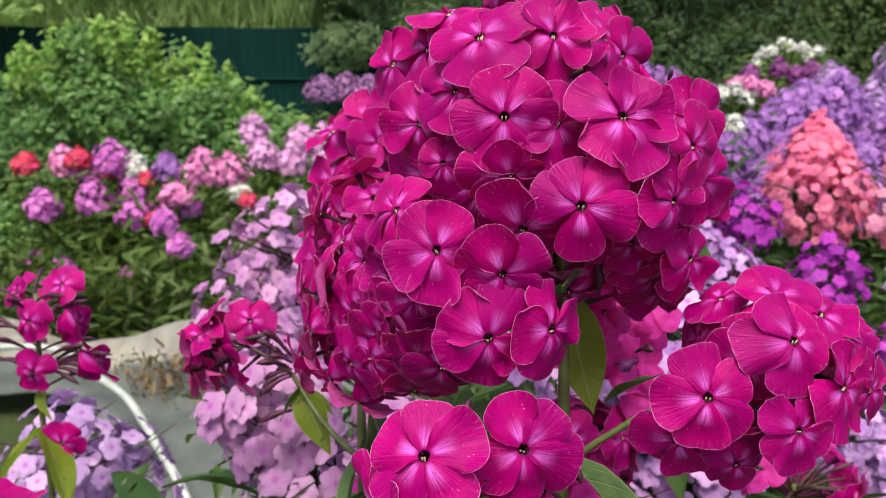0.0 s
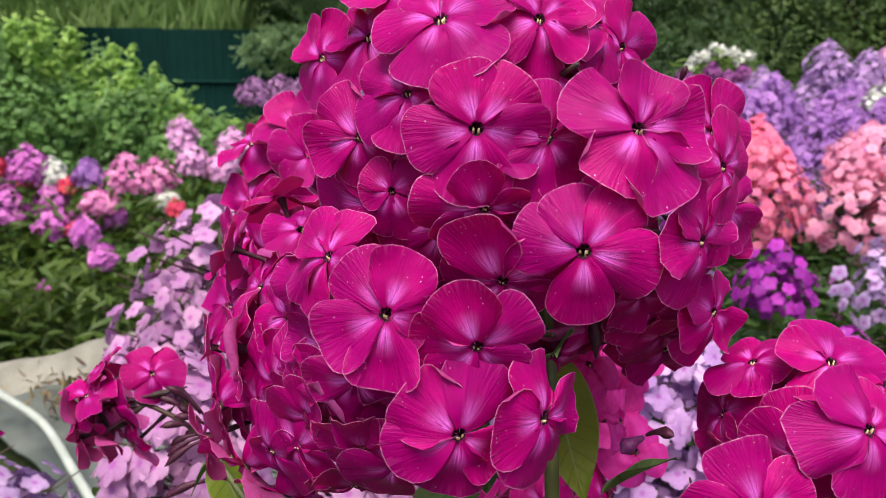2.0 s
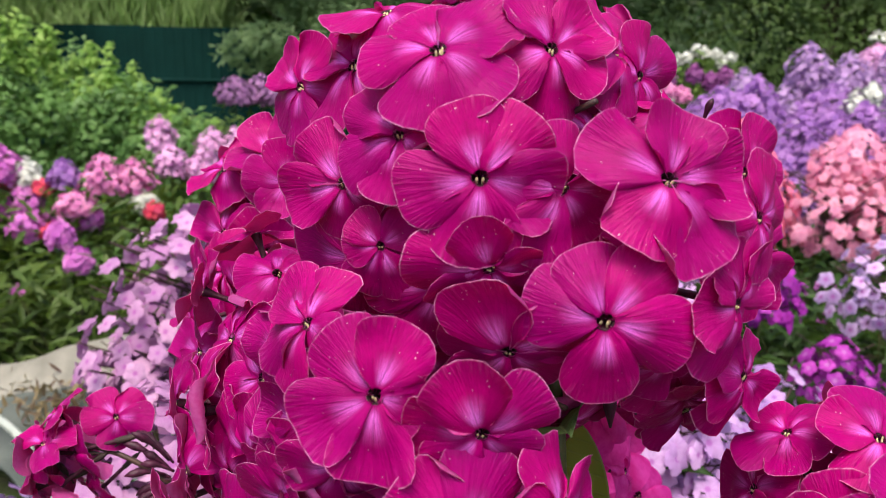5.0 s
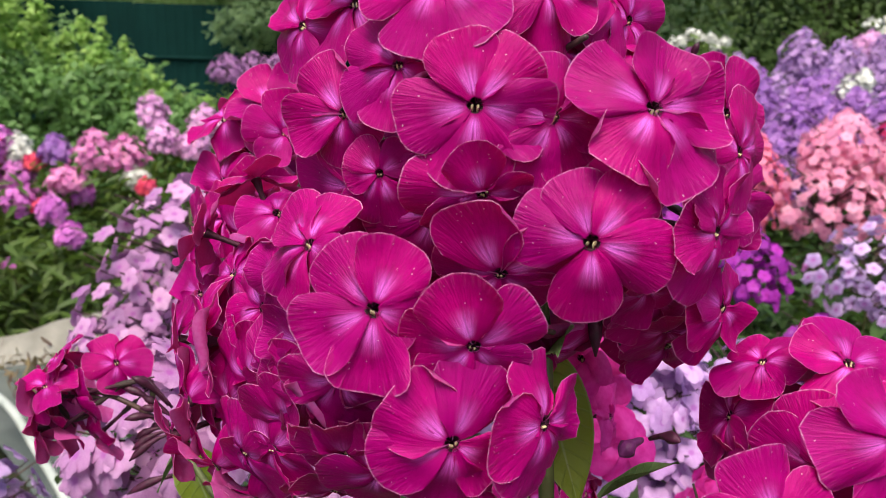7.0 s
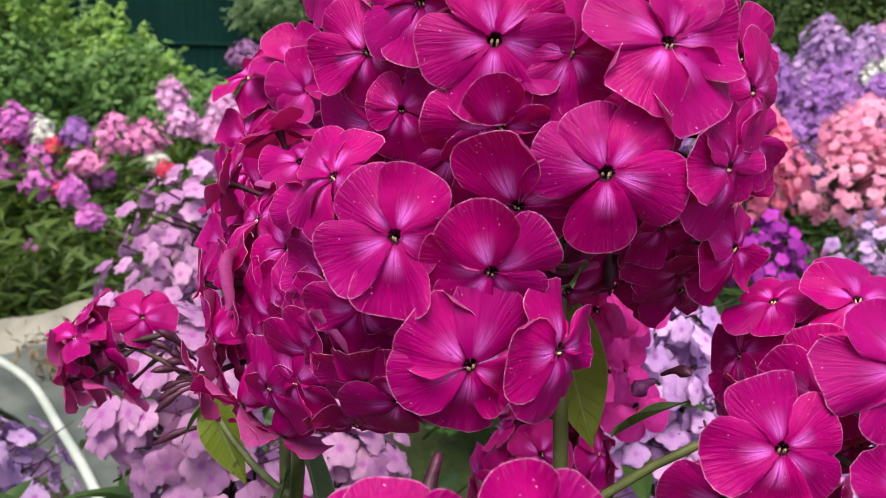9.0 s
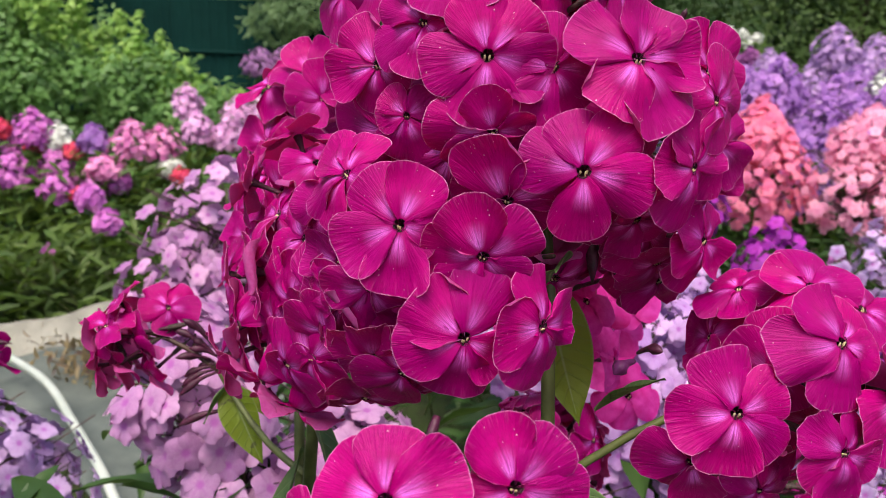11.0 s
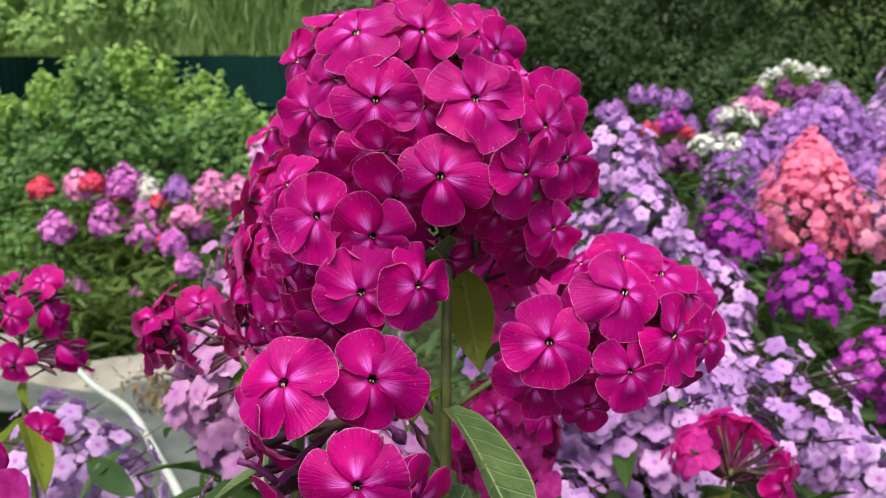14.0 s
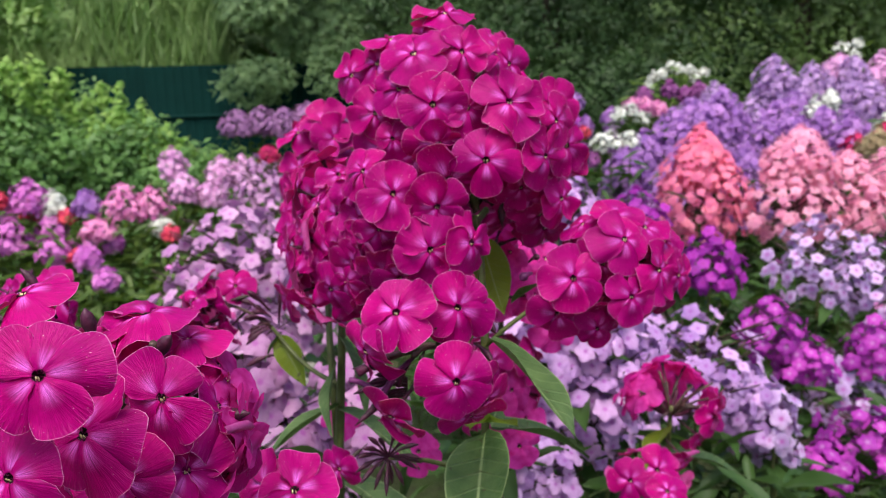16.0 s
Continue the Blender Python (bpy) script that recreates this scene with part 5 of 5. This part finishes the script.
BUSH_CLUMPS, BUSH_TIPS = [], []
for x in np.linspace(-3.4, -0.85, 100):
    u = rng.uniform(0.12, 0.95)
    x += rng.uniform(-0.1, 0.1)
    BUSH_CLUMPS.append((x, 5.15 - 0.45 * math.sqrt(1 - u * u) + rng.uniform(-0.05, 0.05), bush_top(x) * u, *rng.uniform(0.1, 0.19, 3)))
for x in np.linspace(-3.3, -0.95, 12):
    BUSH_CLUMPS.append((x, 5.3, bush_top(x) * 0.5, 0.3, 0.3, bush_top(x) * 0.4))
for x in np.linspace(-3.3, -0.9, 70):
    x += rng.uniform(-0.05, 0.05)
    y, r = rng.uniform(4.75, 5.2), rng.uniform(0.06, 0.13)
    BUSH_TIPS.append((x, y, bush_top(x) * rng.uniform(0.88, 1.04) - 0.2 * (5.2 - y) - 0.02, 0.035, 0.035, r))
leafy("bush", (-1.9, 5.1, 0), "tall light green currant bush with fresh leaves", "bush", BUSH_CLUMPS, 40000, 0.052, BUSH_LEAF, 31, 9, 0.03, 0.8, True, 0.35, "", BUSH_TIPS, BUSH_TIP)
leafy("bush", (-0.75, 5.6, 0), "low green shrub beside the taller bush", "bush", clumps_in(-1.2, -0.3, 5.3, 5.8, 0.35, 0.75, 8, 0.18, 0.32), 4000, 0.06, BED_LEAF_BRIGHT, 32, 6, 0.02, 0.4)
leafy("tree", (-6.5, 13, 0), "pale olive reedy thicket behind the fence", "tree", clumps_in(-10, -2.4, 11.5, 13, 0.6, 5.5, 34, 0.7, 1.3), 90000, 0.15, REED_LEAF, 33, 0, 0.12, 4.0, False, 1.0, group="garden trees")
leafy("tree", (0.9, 8.9, 0), "grey-green willow hanging over the fence", "tree", clumps_in(-0.9, 1.2, 8.3, 9.2, 2.4, 4.2, 20, 0.4, 0.7) + clumps_in(-1.6, -0.9, 8.5, 9.1, 1.7, 4.0, 10, 0.35, 0.5) + clumps_in(-1.15, 0.5, 8.5, 9.1, 1.45, 2.4, 18, 0.2, 0.42), 60000, 0.085, WILLOW_LEAF, 34, 3, 0.1, 3.0, False, group="garden trees")
leafy("tree", (2.2, 8.6, 0), "dense dark green tree with drooping twigs", "tree", clumps_in(0.9, 3.4, 8.0, 9.0, 0.9, 4.4, 30, 0.5, 0.85) + clumps_in(2.4, 4.6, 8.6, 9.3, 1.4, 4.4, 20, 0.5, 0.8), 86000, 0.056, TREE_LEAF, 35, 3, 0.12, 3.0, group="garden trees")
leafy("tree", (5.2, 8.8, 0), "broad green tree at the end of the bed", "tree", clumps_in(3.4, 7.5, 8.0, 9.4, 0.8, 4.4, 36, 0.5, 0.95), 66000, 0.06, TREE_LEAF_LIGHT, 36, 3, 0.14, 3.2, group="garden trees")
leafy("tree", (1.5, 12.5, 0), "tall leafy tree behind the fence", "tree", clumps_in(-2.5, 5.0, 11.5, 13.5, 1.5, 6.0, 34, 0.8, 1.4), 24000, 0.17, TREE_LEAF, 37, 10, 0.16, 5.0, group="garden trees")
leafy("tree", (8.5, 11, 0), "tall leafy tree with yellowish green foliage", "tree", clumps_in(5, 11, 9.5, 12, 0.8, 5.5, 34, 0.8, 1.3), 20000, 0.16, TREE_LEAF_LIGHT, 38, 3, 0.16, 5.0, True, group="garden trees")
rng = np.random.default_rng(41)
k = 42000
BLADE_V = [(-0.012, 0, 0), (0.012, 0, 0), (-0.02, 0.02, 0.4), (0.02, 0.02, 0.4), (-0.014, 0.09, 0.75), (0.014, 0.09, 0.75), (0, 0.22, 1.0)]
BLADE_F = [(0, 1, 3, 2), (2, 3, 5, 4), (4, 5, 6)]
lean, round_ = rng.normal(0, 0.3, k), rng.uniform(0, 6.3, k)
tall = rng.uniform(0.2, 0.5, k)
z_axis = np.stack((np.sin(lean), rng.normal(0, 0.3, k), np.cos(lean)), 1)
x_axis = np.stack((np.cos(round_), np.sin(round_), np.zeros(k)), 1)
y_axis = np.cross(z_axis, x_axis)
turns = np.stack((x_axis * 1.3, y_axis, z_axis), axis=2) * tall[:, None, None]
spots = np.stack((-9.5 + 7.9 * rng.uniform(0, 1, k) ** 0.7, rng.uniform(9.8, 11.2, k), rng.uniform(0.9, 4.2, k)), 1)
tagged(new("reeds", scatter("reeds", BLADE_V, BLADE_F, spots, turns, [leaf_material("reed_blade", (0.2, 0.35, 0.11), (0.44, 0.6, 0.27), 0.55, lump=1.1, even=0.4)])),
       "tall pale green reeds behind the fence", "reeds", "", "stuff")
branches = np.random.default_rng(43)
over = [(x, branches.uniform(8.2, 8.9), branches.uniform(1.92, 2.6) + 0.22 * max(0.0, x + 4.2), *branches.uniform(0.16, 0.32, 3)) for x in np.linspace(-6.6, -3.1, 44)]
OVERHANG = leaf_material("overhanging_leaf", (0.22, 0.4, 0.1), (0.5, 0.68, 0.26), 0.55, lump=3.0, even=0.5)
leafy("tree", (-5.6, 8.7, 0), "light green tree hanging over the fence", "tree", over, 16000, 0.085, OVERHANG, 44, 4, 0.08, 2.4, True, 0.8, "garden trees", [(x, y - 0.15, z + 0.15, a * 0.7, b * 0.7, c * 0.6) for x, y, z, a, b, c in over[::2]], BUSH_TIP)
woods_k = Nodes("far_woods")
wat = woods_k.coords("Object")
wbase = woods_k.mix(woods_k.ramp(woods_k.noise(wat, 1.6, 6.0, 0.7), 0.35, 0.7), (0.06, 0.1, 0.035), (0.14, 0.21, 0.08))
WOODS = woods_k.surface(wbase, 0.9, 0.1)
wv, wf = [], []
for i in range(61):
    a = radians(-75 + 150 * i / 60)
    top = 7.0 + 1.5 * noise.noise((i * 0.35, 0, 0)) + 0.8 * noise.noise((i * 1.1, 2, 0))
    wv += [(24 * math.sin(a), 24 * math.cos(a), -0.2), (24 * math.sin(a), 24 * math.cos(a), top)]
wf = [(2 * i, 2 * i + 2, 2 * i + 3, 2 * i + 1) for i in range(60)]
tagged(new("backdrop", mesh_of("backdrop", wv, wf, [WOODS])), "dark green woods far behind the garden", "woods", "", "structure")

# ---- phloxes behind and beside, nearest first ----
phlox((-0.2, 0.66, 0), "pale pink phlox with large soft flowers", [(-0.15, 0.65, 0.955, 0.12, 0.12), (-0.115, 0.64, 0.87, 0.11, 0.12), (-0.04, 0.7, 0.87, 0.12, 0.12), (-0.08, 0.62, 0.77, 0.11, 0.1)], PALE, 0.031, 66, 50, True, 50)
phlox((-0.27, 1.22, 0), "pale pink phlox in a tall loose cone", [(-0.23, 1.2, 1.0, 0.22, 0.17), (-0.27, 1.2, 0.91, 0.25, 0.18), (-0.14, 1.25, 0.92, 0.2, 0.2), (-0.3, 1.17, 0.83, 0.16, 0.12)], PALE, 0.031, 76, 51, True, 25)
phlox((-0.4, 0.95, 0), "blue-lilac phlox, low and crowded", [(-0.42, 0.95, 0.72, 0.14, 0.13), (-0.46, 0.9, 0.78, 0.14, 0.13), (-0.36, 0.92, 0.62, 0.13, 0.12), (-0.52, 0.95, 0.66, 0.14, 0.13)], LILAC_BLUE, 0.032, 44, 52, True, 20)
phlox((0.45, 1.0, 0), "pale lilac phlox in a broad dome", [(0.5, 1.0, 0.815, 0.22, 0.16), (0.4, 0.98, 0.79, 0.18, 0.14), (0.58, 0.98, 0.72, 0.12, 0.12), (0.32, 0.95, 0.73, 0.13, 0.12), (0.21, 0.9, 0.8, 0.14, 0.12)], SOFT_LILAC, 0.029, 70, 53, True, 70)
phlox((0.13, 0.72, 0), "pale lilac phlox behind the magenta head", [(0.13, 0.72, 0.98, 0.14, 0.12), (0.2, 0.76, 0.9, 0.13, 0.11), (0.16, 0.7, 0.78, 0.12, 0.1), (0.245, 0.75, 0.955, 0.13, 0.12), (0.285, 0.76, 0.9, 0.14, 0.13), (0.25, 0.75, 0.85, 0.12, 0.12)], SOFT_LILAC, 0.028, 60, 54, True, 40)
phlox((0.6, 0.95, 0), "small pale pink phlox sprig", [(0.6, 0.94, 0.7, 0.07, 0.1), (0.64, 1.0, 0.62, 0.09, 0.06)], LILAC, 0.032, 16, 55, True, 40)
phlox((1.02, 1.5, 0), "pale lilac phlox with pink eyes", [(1.07, 1.6, 0.86, 0.24, 0.2), (1.2, 1.6, 0.8, 0.2, 0.2), (0.98, 1.4, 0.6, 0.2, 0.16), (1.1, 1.42, 0.56, 0.2, 0.16)], LILAC, 0.034, 56, 56, True, 60)
phlox((0.84, 1.36, 0), "magenta-purple phlox with starry flowers", [(0.82, 1.36, 0.74, 0.14, 0.13), (0.88, 1.33, 0.66, 0.13, 0.1), (1.05, 1.35, 0.68, 0.13, 0.12)], MAGPURPLE, 0.034, 36, 57, True, 60)
phlox((0.86, 1.1, 0), "bright orchid phlox low in the bed", [(0.86, 1.1, 0.6, 0.16, 0.12), (0.78, 1.08, 0.54, 0.1, 0.08), (0.95, 1.12, 0.56, 0.14, 0.12)], MAGPURPLE, 0.032, 34, 58, True, 80)
phlox((0.7, 1.6, 0), "deep purple phlox in round heads", [(0.66, 1.72, 0.93, 0.17, 0.14), (0.76, 1.52, 0.85, 0.16, 0.14), (0.6, 1.7, 0.84, 0.13, 0.12)], PURPLE, 0.03, 64, 59, True, 70)
phlox((0.4, 1.6, 0), "pale lilac phlox between the darker ones", [(0.385, 1.6, 1.12, 0.17, 0.16), (0.43, 1.55, 1.0, 0.16, 0.15), (0.5, 1.6, 0.9, 0.16, 0.14), (0.34, 1.6, 0.94, 0.18, 0.2), (0.6, 1.6, 0.83, 0.18, 0.18), (0.57, 1.5, 0.72, 0.17, 0.16)], SOFT_LILAC, 0.031, 72, 60, True, 60, dense=True)
phlox((1.1, 2.3, 0), "coral pink phlox in a tall dense cone", [(1.085, 2.3, 1.04, 0.31, 0.34), (1.085, 2.3, 1.06, 0.17, 0.2)], CORAL, 0.032, 290, 61, True, 70, dense=True)
phlox((1.42, 2.25, 0), "salmon pink phlox in crowded cones", [(1.36, 2.2, 1.055, 0.24, 0.2), (1.33, 2.18, 0.95, 0.34, 0.24), (1.53, 2.2, 0.97, 0.29, 0.26), (1.68, 2.25, 0.95, 0.26, 0.24)], CORAL_PINK, 0.034, 150, 62, True, 60, dense=True)

# ---- far beds ----
def left_bed(i, label, mat, *heads):
    """A clump of the bed beyond the fabric; heads (x, y, top, width, height) before spacing out."""
    heads = [(1.18 * x + 0.02, 1.18 * y, 1.18 + 1.18 * (z - 1.15), 1.1 * w, 1.1 * h) for x, y, z, w, h in heads]
    phlox((heads[0][0], heads[0][1], 0), label, heads, mat, 0.032, 100, 80 + i, False, 110, BED_LEAF_BRIGHT, spread=0.22)


left_bed(0, "orchid phlox with rounded heads", ORCHID, (-1.27, 3.0, 0.91, 0.15, 0.14), (-1.33, 2.95, 0.77, 0.15, 0.14), (-1.15, 2.9, 0.7, 0.16, 0.1), (-1.2, 3.0, 0.78, 0.14, 0.12), (-1.5, 2.9, 0.74, 0.14, 0.12), (-1.42, 3.1, 0.84, 0.12, 0.1))
left_bed(1, "orchid phlox, low single heads", ORCHID, (-0.95, 2.6, 0.71, 0.09, 0.08), (-0.865, 2.5, 0.645, 0.09, 0.07), (-0.98, 2.95, 0.72, 0.12, 0.1))
left_bed(2, "white phlox, a small head", WHITE, (-1.195, 3.02, 0.86, 0.1, 0.1), (-0.8, 3.0, 0.75, 0.1, 0.07))
left_bed(3, "violet phlox, one round head", VIOLET, (-1.065, 3.0, 0.86, 0.11, 0.1))
left_bed(4, "bright red phlox between pink ones", RED, (-1.42, 3.05, 0.87, 0.1, 0.07), (-1.14, 3.0, 0.79, 0.07, 0.05), (-1.3, 3.1, 0.84, 0.1, 0.1), (-0.75, 2.95, 0.71, 0.07, 0.05), (-1.05, 2.85, 0.66, 0.1, 0.05), (-1.6, 3.0, 0.86, 0.1, 0.08))
left_bed(5, "pink phlox with clustered heads", PINK, (-0.93, 3.0, 0.88, 0.16, 0.15), (-0.83, 3.02, 0.86, 0.15, 0.13), (-1.0, 2.9, 0.76, 0.14, 0.08), (-1.5, 3.1, 0.88, 0.13, 0.12))
left_bed(6, "soft pink phlox with loose heads", SOFT_PINK, (-0.8, 3.3, 1.0, 0.13, 0.14), (-0.74, 3.2, 0.9, 0.14, 0.13), (-0.62, 3.4, 0.95, 0.16, 0.14), (-0.52, 3.35, 0.95, 0.15, 0.14), (-0.63, 3.2, 0.87, 0.14, 0.12))
left_bed(7, "pale pink phlox behind the big head", PALE, (-0.42, 3.0, 0.96, 0.3, 0.2), (-0.25, 3.1, 0.98, 0.26, 0.2), (-0.36, 2.9, 0.82, 0.26, 0.16))
left_bed(8, "crimson phlox far back", CRIMSON, (-0.5, 4.2, 0.96, 0.12, 0.09), (-0.4, 4.2, 0.9, 0.12, 0.1))
rng = np.random.default_rng(77)
for i in range(4):
    heads = [(rng.uniform(-2.1, -0.4), rng.uniform(2.95, 3.4), rng.uniform(0.4, 0.56), 0.05, 0.03) for _ in range(5)]
    phlox((heads[0][0], heads[0][1], 0), "leafy green phlox stems with few flowers", heads, ORCHID, 0.03, 4, 120 + i, False, 150, BED_LEAF_BRIGHT, spread=0.25, open_stalks=False)
phlox((-0.6, 6.0, 0), "dusky lilac phlox against the fence", [(-0.9, 6.0, 1.2, 0.28, 0.2), (-0.72, 6.1, 1.22, 0.28, 0.22), (-0.55, 6.0, 1.2, 0.3, 0.22), (-0.38, 6.1, 1.24, 0.28, 0.22), (-0.2, 6.0, 1.2, 0.28, 0.2)], floret_material("dusky_floret", (0.25, 0.1, 0.26), (0.38, 0.19, 0.38), (0.3, 0.05, 0.3), 0.25), 0.036, 150, 90, False, 120, BED_LEAF, spread=0.3)


def bed(label, mat, x0, x1, y0, y1, z0, z1, count, seed, width=0.2, leaf_mat=BED_LEAF, leaves=70, size=0.037, per=130):
    """A clump whose heads stand close over a stretch of the bed, rising from z0 to z1 along x."""
    rr = np.random.default_rng(seed)
    heads = []
    for i in range(count):
        u, w = (i + 0.5) / count, rr.uniform()
        x, y = x0 + (x1 - x0) * u + rr.normal(0, 0.05), y0 + (y1 - y0) * w
        heads.append((x, y, z0 + (z1 - z0) * u - 0.3 * (1 - w) * 0.5 + rr.normal(0, 0.045), width * rr.uniform(0.6, 1.1), width * rr.uniform(0.65, 1.15)))
    return phlox(((x0 + x1) / 2, (y0 + y1) / 2, 0), label, heads, mat, size, per, seed, False, leaves, leaf_mat, spread=0.25)


bed("violet phlox in a wide crowded bank", VIOLET, 1.1, 1.7, 3.0, 3.5, 1.0, 1.15, 12, 140, 0.24)
bed("violet phlox in a wide crowded bank", VIOLET, 1.5, 2.2, 3.2, 3.8, 1.12, 1.22, 13, 141, 0.25)
bed("pale violet phlox at the back of the bank", VIOLET_PALE, 2.0, 2.8, 3.6, 4.3, 1.25, 1.36, 13, 142, 0.27)
bed("violet phlox lower in the bank", VIOLET, 1.0, 1.9, 2.9, 3.2, 0.88, 0.98, 10, 143, 0.22)
bed("tall pale violet phlox in full bloom", VIOLET_PALE, 2.5, 3.4, 3.6, 4.4, 1.3, 1.34, 12, 144, 0.28)
bed("violet phlox beside the salmon one", VIOLET, 1.8, 2.5, 2.9, 3.4, 1.0, 1.05, 9, 145, 0.24)
phlox((2.1, 5.0, 0), "white phlox in loose small heads above the others", [(x, 5.0, z + 0.025, 0.075, 0.06) for x, z in ((1.93, 1.28), (1.96, 1.32), (2.02, 1.34), (2.08, 1.38), (2.13, 1.37), (2.21, 1.36), (2.24, 1.31), (2.3, 1.34))], WHITE, 0.03, 26, 146, False, 90, PALE_LEAF, spread=0.14)
phlox((2.0, 4.8, 0), "plum phlox at the back of the bank", [(x, 4.8, z + 0.03, 0.11, 0.1) for x, z in ((1.82, 1.22), (1.99, 1.25), (2.09, 1.21), (2.18, 1.24))], PLUM, 0.036, 60, 162, False, 60, PALE_LEAF, spread=0.2)
phlox((1.0, 2.9, 0), "white phlox, small heads beside the violet ones", [(x, 2.9, z + 0.02, 0.08, 0.065) for x, z in ((0.94, 1.01), (0.98, 1.02), (1.06, 1.02))], WHITE, 0.028, 26, 147, False, 40, BED_LEAF)
phlox((1.6, 4.4, 0), "white phlox half hidden behind the violet bank", [(x, 4.4, z + 0.03, 0.1, 0.08) for x, z in ((1.52, 1.1), (1.59, 1.12), (1.66, 1.07))], WHITE, 0.03, 30, 163, False, 60, BED_LEAF)
phlox((1.8, 4.7, 0), "salmon pink phlox behind the violet bank", [(x, 4.7, z + 0.03, 0.13, 0.1) for x, z in ((1.71, 1.15), (1.79, 1.15), (1.87, 1.13))], PINK, 0.034, 70, 148, False, 60, BED_LEAF, spread=0.2)
bed("white phlox at the edge of the bed", WHITE, 2.55, 3.1, 3.5, 3.7, 1.22, 1.3, 8, 149, 0.13, per=45)
bed("white phlox among violet ones", WHITE, 2.2, 2.35, 3.5, 3.6, 1.17, 1.17, 3, 150, 0.12, per=45)
bed("crimson phlox beside spent heads", CRIMSON, 2.2, 2.55, 3.1, 3.2, 1.1, 1.12, 5, 151, 0.17)
phlox((3.3, 5.0, 0), "slender white phlox above the bank", [(3.27, 5.0, 1.51, 0.1, 0.07), (3.38, 5.0, 1.53, 0.08, 0.06), (3.33, 4.95, 1.45, 0.09, 0.06)], WHITE, 0.034, 22, 160, False, 70, BED_LEAF_BRIGHT)
bed("pale pink phlox at the end of the bank", SOFT_PINK, 2.75, 3.3, 4.3, 4.6, 1.38, 1.44, 6, 161, 0.22)
bed("spent straw-coloured phlox heads", STRAW, 1.98, 2.2, 2.9, 3.0, 0.98, 1.0, 3, 152, 0.17, BED_LEAF_BRIGHT)
phlox((1.5, 6.2, 0), "blue-violet phlox far along the bed", [(x, 6.2, z + 0.04, 0.16, 0.14) for x, z in ((1.43, 1.26), (1.55, 1.25), (1.65, 1.23), (1.76, 1.21), (1.27, 1.15), (1.18, 1.13))], VIOLET, 0.036, 60, 153, False, 70, BED_LEAF, spread=0.25)
phlox((1.25, 4.65, 0), "red phlox far along the bed", [(x, 4.65, z + 0.02, 0.09, 0.07) for x, z in ((1.15, 1.02), (1.22, 1.02), (1.31, 1.0), (1.38, 1.0))], RED, 0.034, 40, 154, False, 60, BED_LEAF, spread=0.2)
phlox((1.29, 4.6, 0), "crimson pink phlox among red ones", [(1.29, 4.6, 1.12, 0.1, 0.11), (1.25, 4.62, 1.07, 0.08, 0.08)], MAGPURPLE, 0.034, 60, 164, False, 60, BED_LEAF, spread=0.2)
phlox((1.0, 3.6, 0), "plum phlox in shade behind the pale one", [(1.04, 3.6, 0.98, 0.13, 0.1), (0.98, 3.6, 0.94, 0.12, 0.1), (1.1, 3.62, 0.93, 0.12, 0.09), (0.91, 3.6, 1.0, 0.1, 0.12)], PLUM, 0.036, 80, 155, False, 60, BED_LEAF, spread=0.2)
bed("dusky violet phlox far along the bed", VIOLET, 1.3, 2.0, 5.4, 5.8, 1.02, 1.12, 6, 156, 0.16)
bed("pale violet phlox far along the bed", VIOLET_PALE, 0.2, 0.9, 5.0, 5.5, 1.0, 1.05, 7, 157, 0.2)
for i in range(6):
    x = (0.1, 0.7, 1.3, 1.9, 2.2, 2.6)[i]
    heads = [(x + rng.uniform(-0.3, 0.3), rng.uniform(1.9, 2.6) + 0.2 * (i % 2), rng.uniform(0.5, 0.68), 0.05, 0.03) for _ in range(5)]
    phlox((heads[0][0], heads[0][1], 0), "leafy green phlox stems without flowers", heads, ORCHID, 0.03, 3, 170 + i, False, 150, BED_LEAF, spread=0.25, open_stalks=False)
